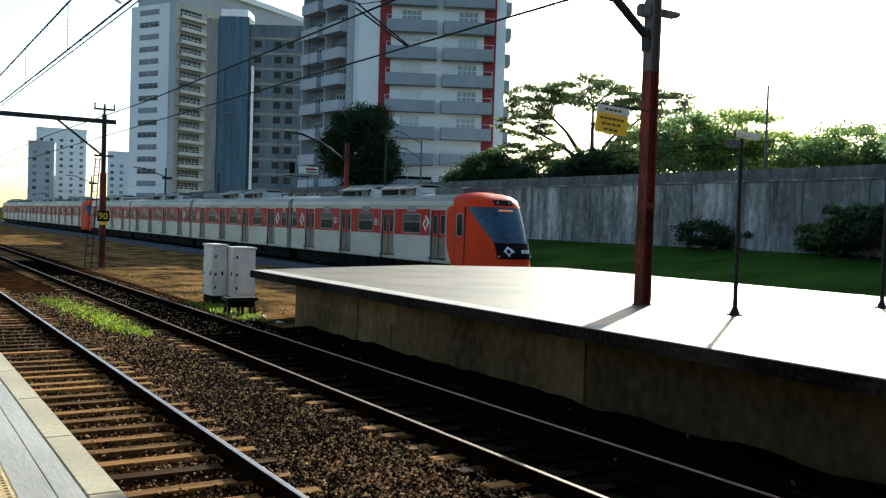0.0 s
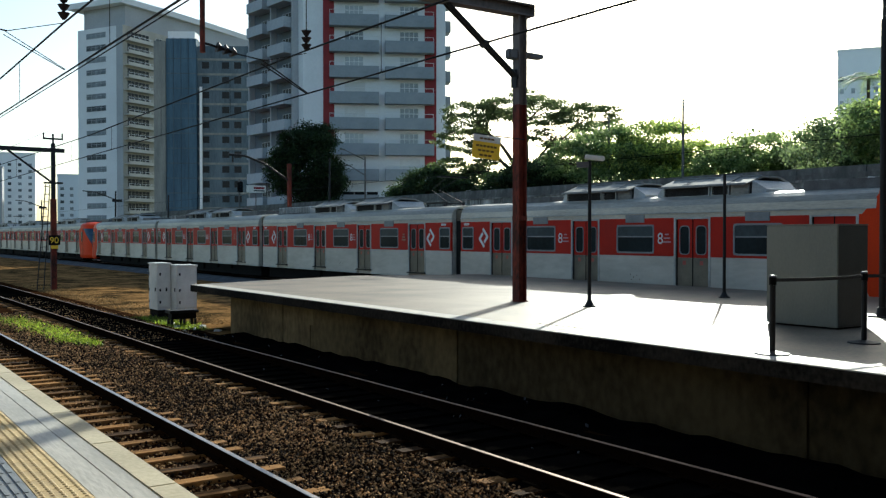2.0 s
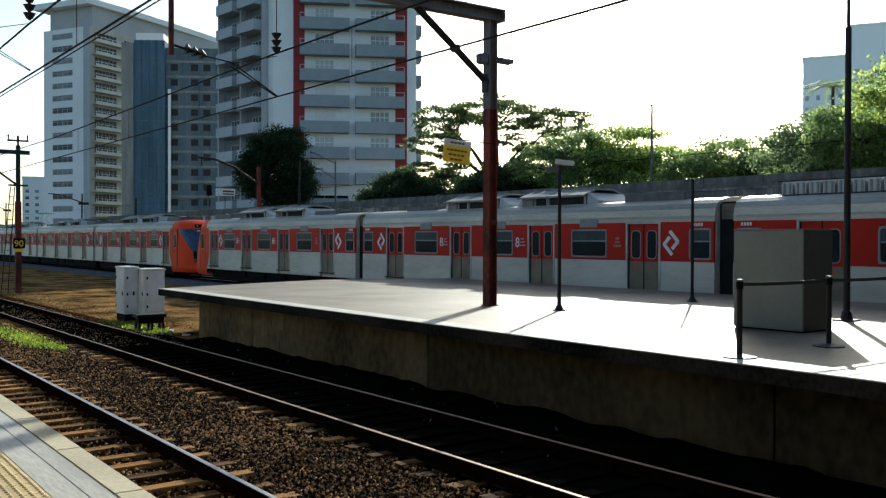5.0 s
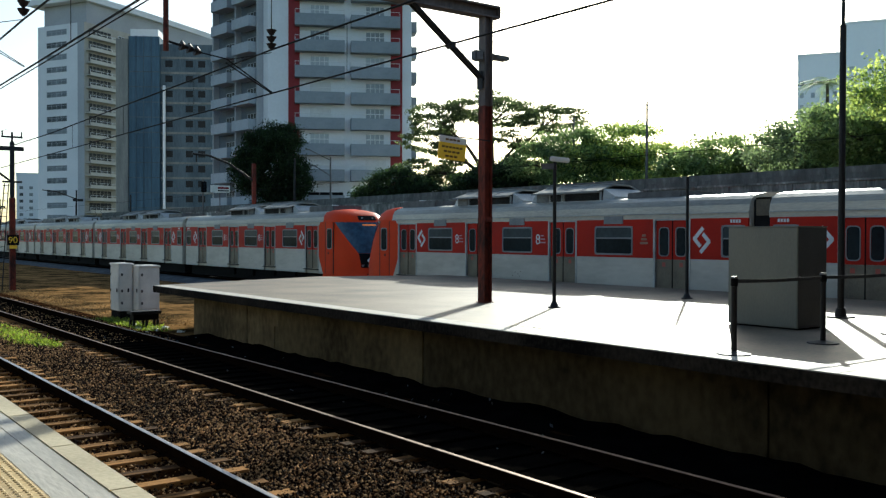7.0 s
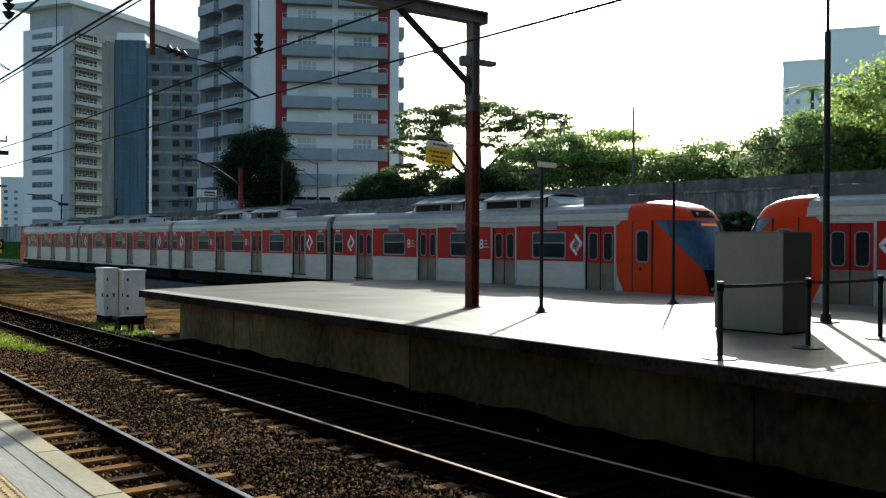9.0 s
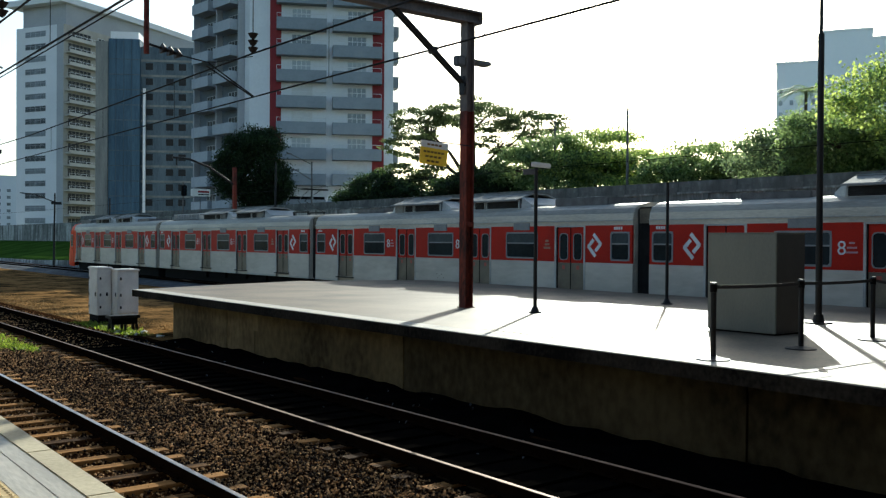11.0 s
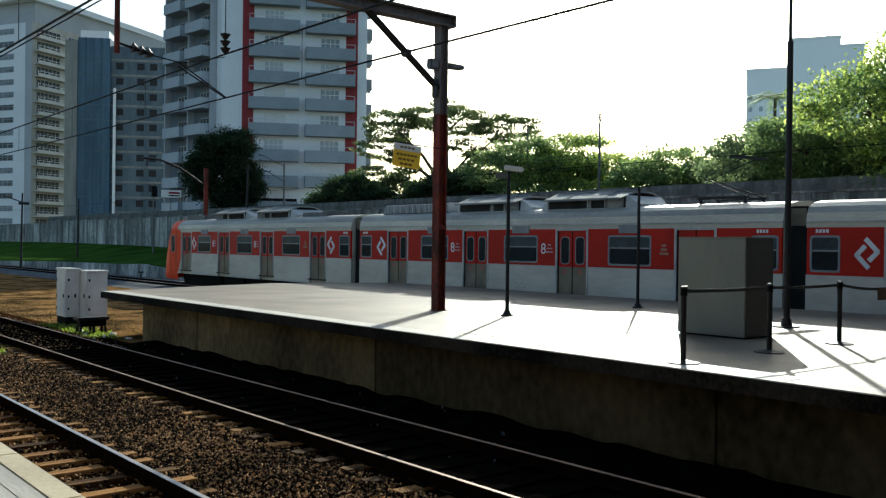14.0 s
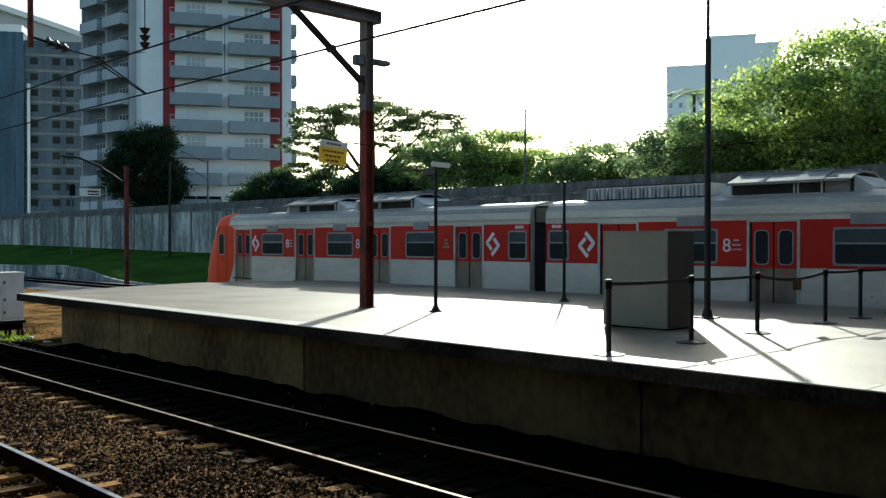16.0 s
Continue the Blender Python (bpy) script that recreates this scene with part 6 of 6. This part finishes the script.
    for (x, y), h, k, mt, sd in big:
        tree("broadleaf_tree", "tall sunlit broadleaf tree on the slope", (x, y, G), h * 0.35,
             [(0, 0, h * 0.85, 3.0 * k, 3.0 * k, 1.9 * k, 2600), (2.4 * k, -2.0 * k, h * 0.66, 2.8 * k, 2.6 * k, 1.8 * k, 2200), (-2.4 * k, 2.0 * k, h * 0.66, 2.7 * k, 2.5 * k, 1.8 * k, 2200), (-0.6, -1.8 * k, h * 0.52, 3.0 * k, 2.8 * k, 1.7 * k, 2200), (0.4, 0.2, h * 0.36, 3.6 * k, 3.4 * k, 1.8 * k, 2400)],
             "bright green foliage", M[mt], 0.40, sd, 0.2, 1.2)
    tree("bush", "small dark shrub at the foot of the wall", (42.6, 41.5, 0.3), 0.4,
         [(0, 0, 1.1, 1.5, 1.5, 0.9, 1300), (1.2, -1.4, 0.8, 1.2, 1.2, 0.7, 800)], "dark green foliage", M["leaf_dark"], 0.25, 21, 0.08, 1.3)
    tree("bush", "large leafy dark shrub at the foot of the wall", (42.2, 30.6, 0.3), 0.5,
         [(0, 0, 1.5, 1.2, 1.9, 1.1, 1100), (0.2, 2.6, 1.1, 1.0, 1.6, 0.9, 800), (0.1, -2.7, 1.3, 1.1, 1.8, 1.0, 900), (-0.3, 1.2, 2.1, 0.9, 1.3, 0.8, 600), (0, -1.6, 2.2, 0.9, 1.3, 0.7, 600)],
         "broad dark green leaves", M["leaf_shrub"], 0.55, 22, 0.07, 1.3, 2.2)
    for x, y, h in ((52.2, 52.4, 9.0), (53.5, 46.0, 9.6)):
        l = thing("street_pole", "thin grey pole among the trees", "pole", pose(x, y, G), group="poles among the trees")
        part("post", rod(bmesh.new(), (0, 0, 0), (0, 0, h), 0.14, 0.07), M["grey_steel"], l)
    l = thing("street_lamp", "grey street lamp with twin arms", "street lamp", pose(47.5, 83.0, G))
    part("post", rod(bmesh.new(), (0, 0, 0), (0, 0, 7.6), 0.12, 0.08), M["grey_steel"], l)
    bm = bmesh.new()
    for s, z in ((-2.4, 8.2), (-1.8, 6.6)):
        rod(bm, (0, 0, z - 0.9), (s, 0, z), 0.05, n=6)
        box(bm, s - 0.5, s, -0.12, 0.12, z - 0.02, z + 0.1)
    part("arm", bm, M["grey_steel"], l)


def build_palm():
    t = thing("palm_tree", "slender palm with arching fronds among the trees", "tree", pose(81.9, 48.2, 2.2))
    part("trunk", rod(bmesh.new(), (0, 0, -1), (0.3, 0.2, 14.2), 0.22, 0.14, 10), M["bark"], t)
    rnd = random.Random(14)
    for k in range(15):
        a, up = math.tau * k / 15 + rnd.uniform(-0.2, 0.2), rnd.uniform(0.2, 1.1)
        bm = bmesh.new()
        pts = []
        for i in range(8):
            q = i / 7
            r = 3.6 * q
            pts.append(Vector((0.3 + math.cos(a) * r, 0.2 + math.sin(a) * r, 14.2 + up * 2.4 * q - 2.6 * q * q)))
        side = Vector((-math.sin(a), math.cos(a), 0))
        for i in range(7):
            for u in (0.0, 0.33, 0.66):
                c = pts[i].lerp(pts[i + 1], u)
                reach = 0.75 * math.sin(math.pi * min(1.0, (i + u) / 7 + 0.15)) + 0.1
                for sg in (-1, 1):
                    tip = c + side * sg * reach + (pts[i + 1] - pts[i]) * 0.7 + Vector((0, 0, -0.25 * reach))
                    w = (pts[i + 1] - pts[i]) * 0.11
                    bm.faces.new([bm.verts.new(v) for v in (c - w, c + w, tip)])
        part("frond", bm, M["leaf_hazy"], t, "feathered green frond")


def build_cables():
    w = thing("utility_cable", "two dark cables strung between poles among trees", "cable", pose(0, 0, 0))
    for z0, z1, z2 in ((11.2, 12.3, 13.0), (9.0, 9.5, 9.9)):
        bm = rod(bmesh.new(), (53.5, 46.0, z0), (56.0, 24.0, z1 - 0.25), 0.022, n=5)
        rod(bm, (56.0, 24.0, z1 - 0.25), (58.5, 2.0, z2), 0.022, n=5)
        part("cable", bm, M["wire"], w)
    l = thing("street_pole", "grey pole that carries the cables", "pole", pose(58.5, 2.0, 2.2), group="poles among the trees")
    part("post", rod(bmesh.new(), (0, 0, 0), (0, 0, 11.0), 0.14, 0.09), M["grey_steel"], l)


# ---------- loose cover ----------
def build_stones():
    rnd = np.random.RandomState(4)
    n = 138000
    x = np.where(rnd.rand(n) < 0.82, 4.5 + 2.4 * rnd.rand(n) ** 1.2, rnd.uniform(2.2, 4.5, n))
    y = 4.5 + 34 * rnd.rand(n) ** 1.5
    early = rnd.rand(n) < 0.1
    y = np.where(early, rnd.uniform(-7, 5, n), y)
    late = rnd.rand(n) < 0.13
    x, y = np.where(late, rnd.uniform(7.2, 9.6, n), x), np.where(late, rnd.uniform(25.5, 48, n), y)
    z = np.full(n, -1.37) + rnd.uniform(-0.01, 0.05, n) - np.clip(x - 9.6, 0, 1) * 0.1
    r = rnd.uniform(0.010, 0.029, (n, 1, 1))
    o = np.array([(1, 0, 0), (-0.9, 0.15, 0), (0.1, 1, 0), (0, -0.95, 0.1), (0, 0.1, 0.8), (0, 0, -0.8)])
    v = o[None] * (1 + rnd.uniform(-0.3, 0.3, (n, 6, 1)))
    a = rnd.uniform(0, math.tau, n)
    ca, sa = np.cos(a)[:, None], np.sin(a)[:, None]
    v = np.stack([v[..., 0] * ca - v[..., 1] * sa, v[..., 0] * sa + v[..., 1] * ca, v[..., 2] + 0.35 * v[..., 0]], -1) * r
    v += np.stack([x, y, z], -1)[:, None]
    f = np.array([(0, 2, 4), (2, 1, 4), (1, 3, 4), (3, 0, 4), (2, 0, 5), (1, 2, 5), (3, 1, 5), (0, 3, 5)])
    faces = (f[None] + 6 * np.arange(n)[:, None, None]).reshape(-1, 3)
    ob = new("gravel", soup(v.reshape(-1, 3), faces, M["stone"], "gravel"))
    tagged(ob, "loose brown and grey ballast stones between rails", "gravel", kind="stuff")


def blades(name, label, xs, ys, zs, h, material, seed, width=0.02):
    rnd = np.random.RandomState(seed)
    n = len(xs)
    a = rnd.uniform(0, math.tau, n)
    w = np.stack([np.cos(a), np.sin(a), np.zeros(n)], -1) * width
    lean = np.stack([rnd.normal(size=n), rnd.normal(size=n), np.zeros(n)], -1) * h * 0.45
    p = np.stack([xs, ys, zs], -1)
    tip = p + lean + np.stack([np.zeros(n), np.zeros(n), h * rnd.uniform(0.5, 1.2, n)], -1)
    v = np.stack([p - w, p + w, tip], 1).reshape(-1, 3)
    ob = new(name, soup(v, np.arange(3 * n).reshape(n, 3), material, name))
    return tagged(ob, label, "grass", kind="stuff")


def build_weeds():
    rnd = np.random.RandomState(8)
    n = 3000
    c = [(6.1, 28.0, 0.22, 0.8), (6.1, 31.5, 0.3, 1.2), (5.9, 34.4, 0.3, 1.1), (6.35, 26.8, 0.15, 0.5), (6.3, 30.0, 0.25, 0.9)]
    w = rnd.randint(0, len(c), n)
    cx, cy, sx, sy = (np.array([q[i] for q in c])[w] for i in range(4))
    blades("weeds", "bright green weeds in the ballast between tracks", cx + rnd.normal(size=n) * sx, cy + rnd.normal(size=n) * sy, np.full(n, -1.37), 0.10, M["weed"], 9, 0.03)
    n = 5000
    x = rnd.triangular(9.6, 10.4, 13.0, n)
    y = rnd.uniform(30.5, 62, n)
    blades("dry_grass", "dry straw-coloured grass on bare dirt", x, y, np.full(n, GROUND_Z), 0.045, mat("straw", (0.42, 0.27, 0.10), (0.16, 0.10, 0.045), 0.9, 1, 8, island=0.4), 10, 0.022)
    n = 1500
    blades("weeds", "green weeds beside the platform end", rnd.normal(10.2, 0.35, n), rnd.uniform(29, 34.5, n), np.full(n, GROUND_Z), 0.13, M["weed"], 11, 0.025)


build_red_tower()
build_white_tower()
build_netted_tower()
build_far_towers()
build_low_houses()
build_trees()
build_palm()
build_cables()
build_stones()
build_weeds()

motions()
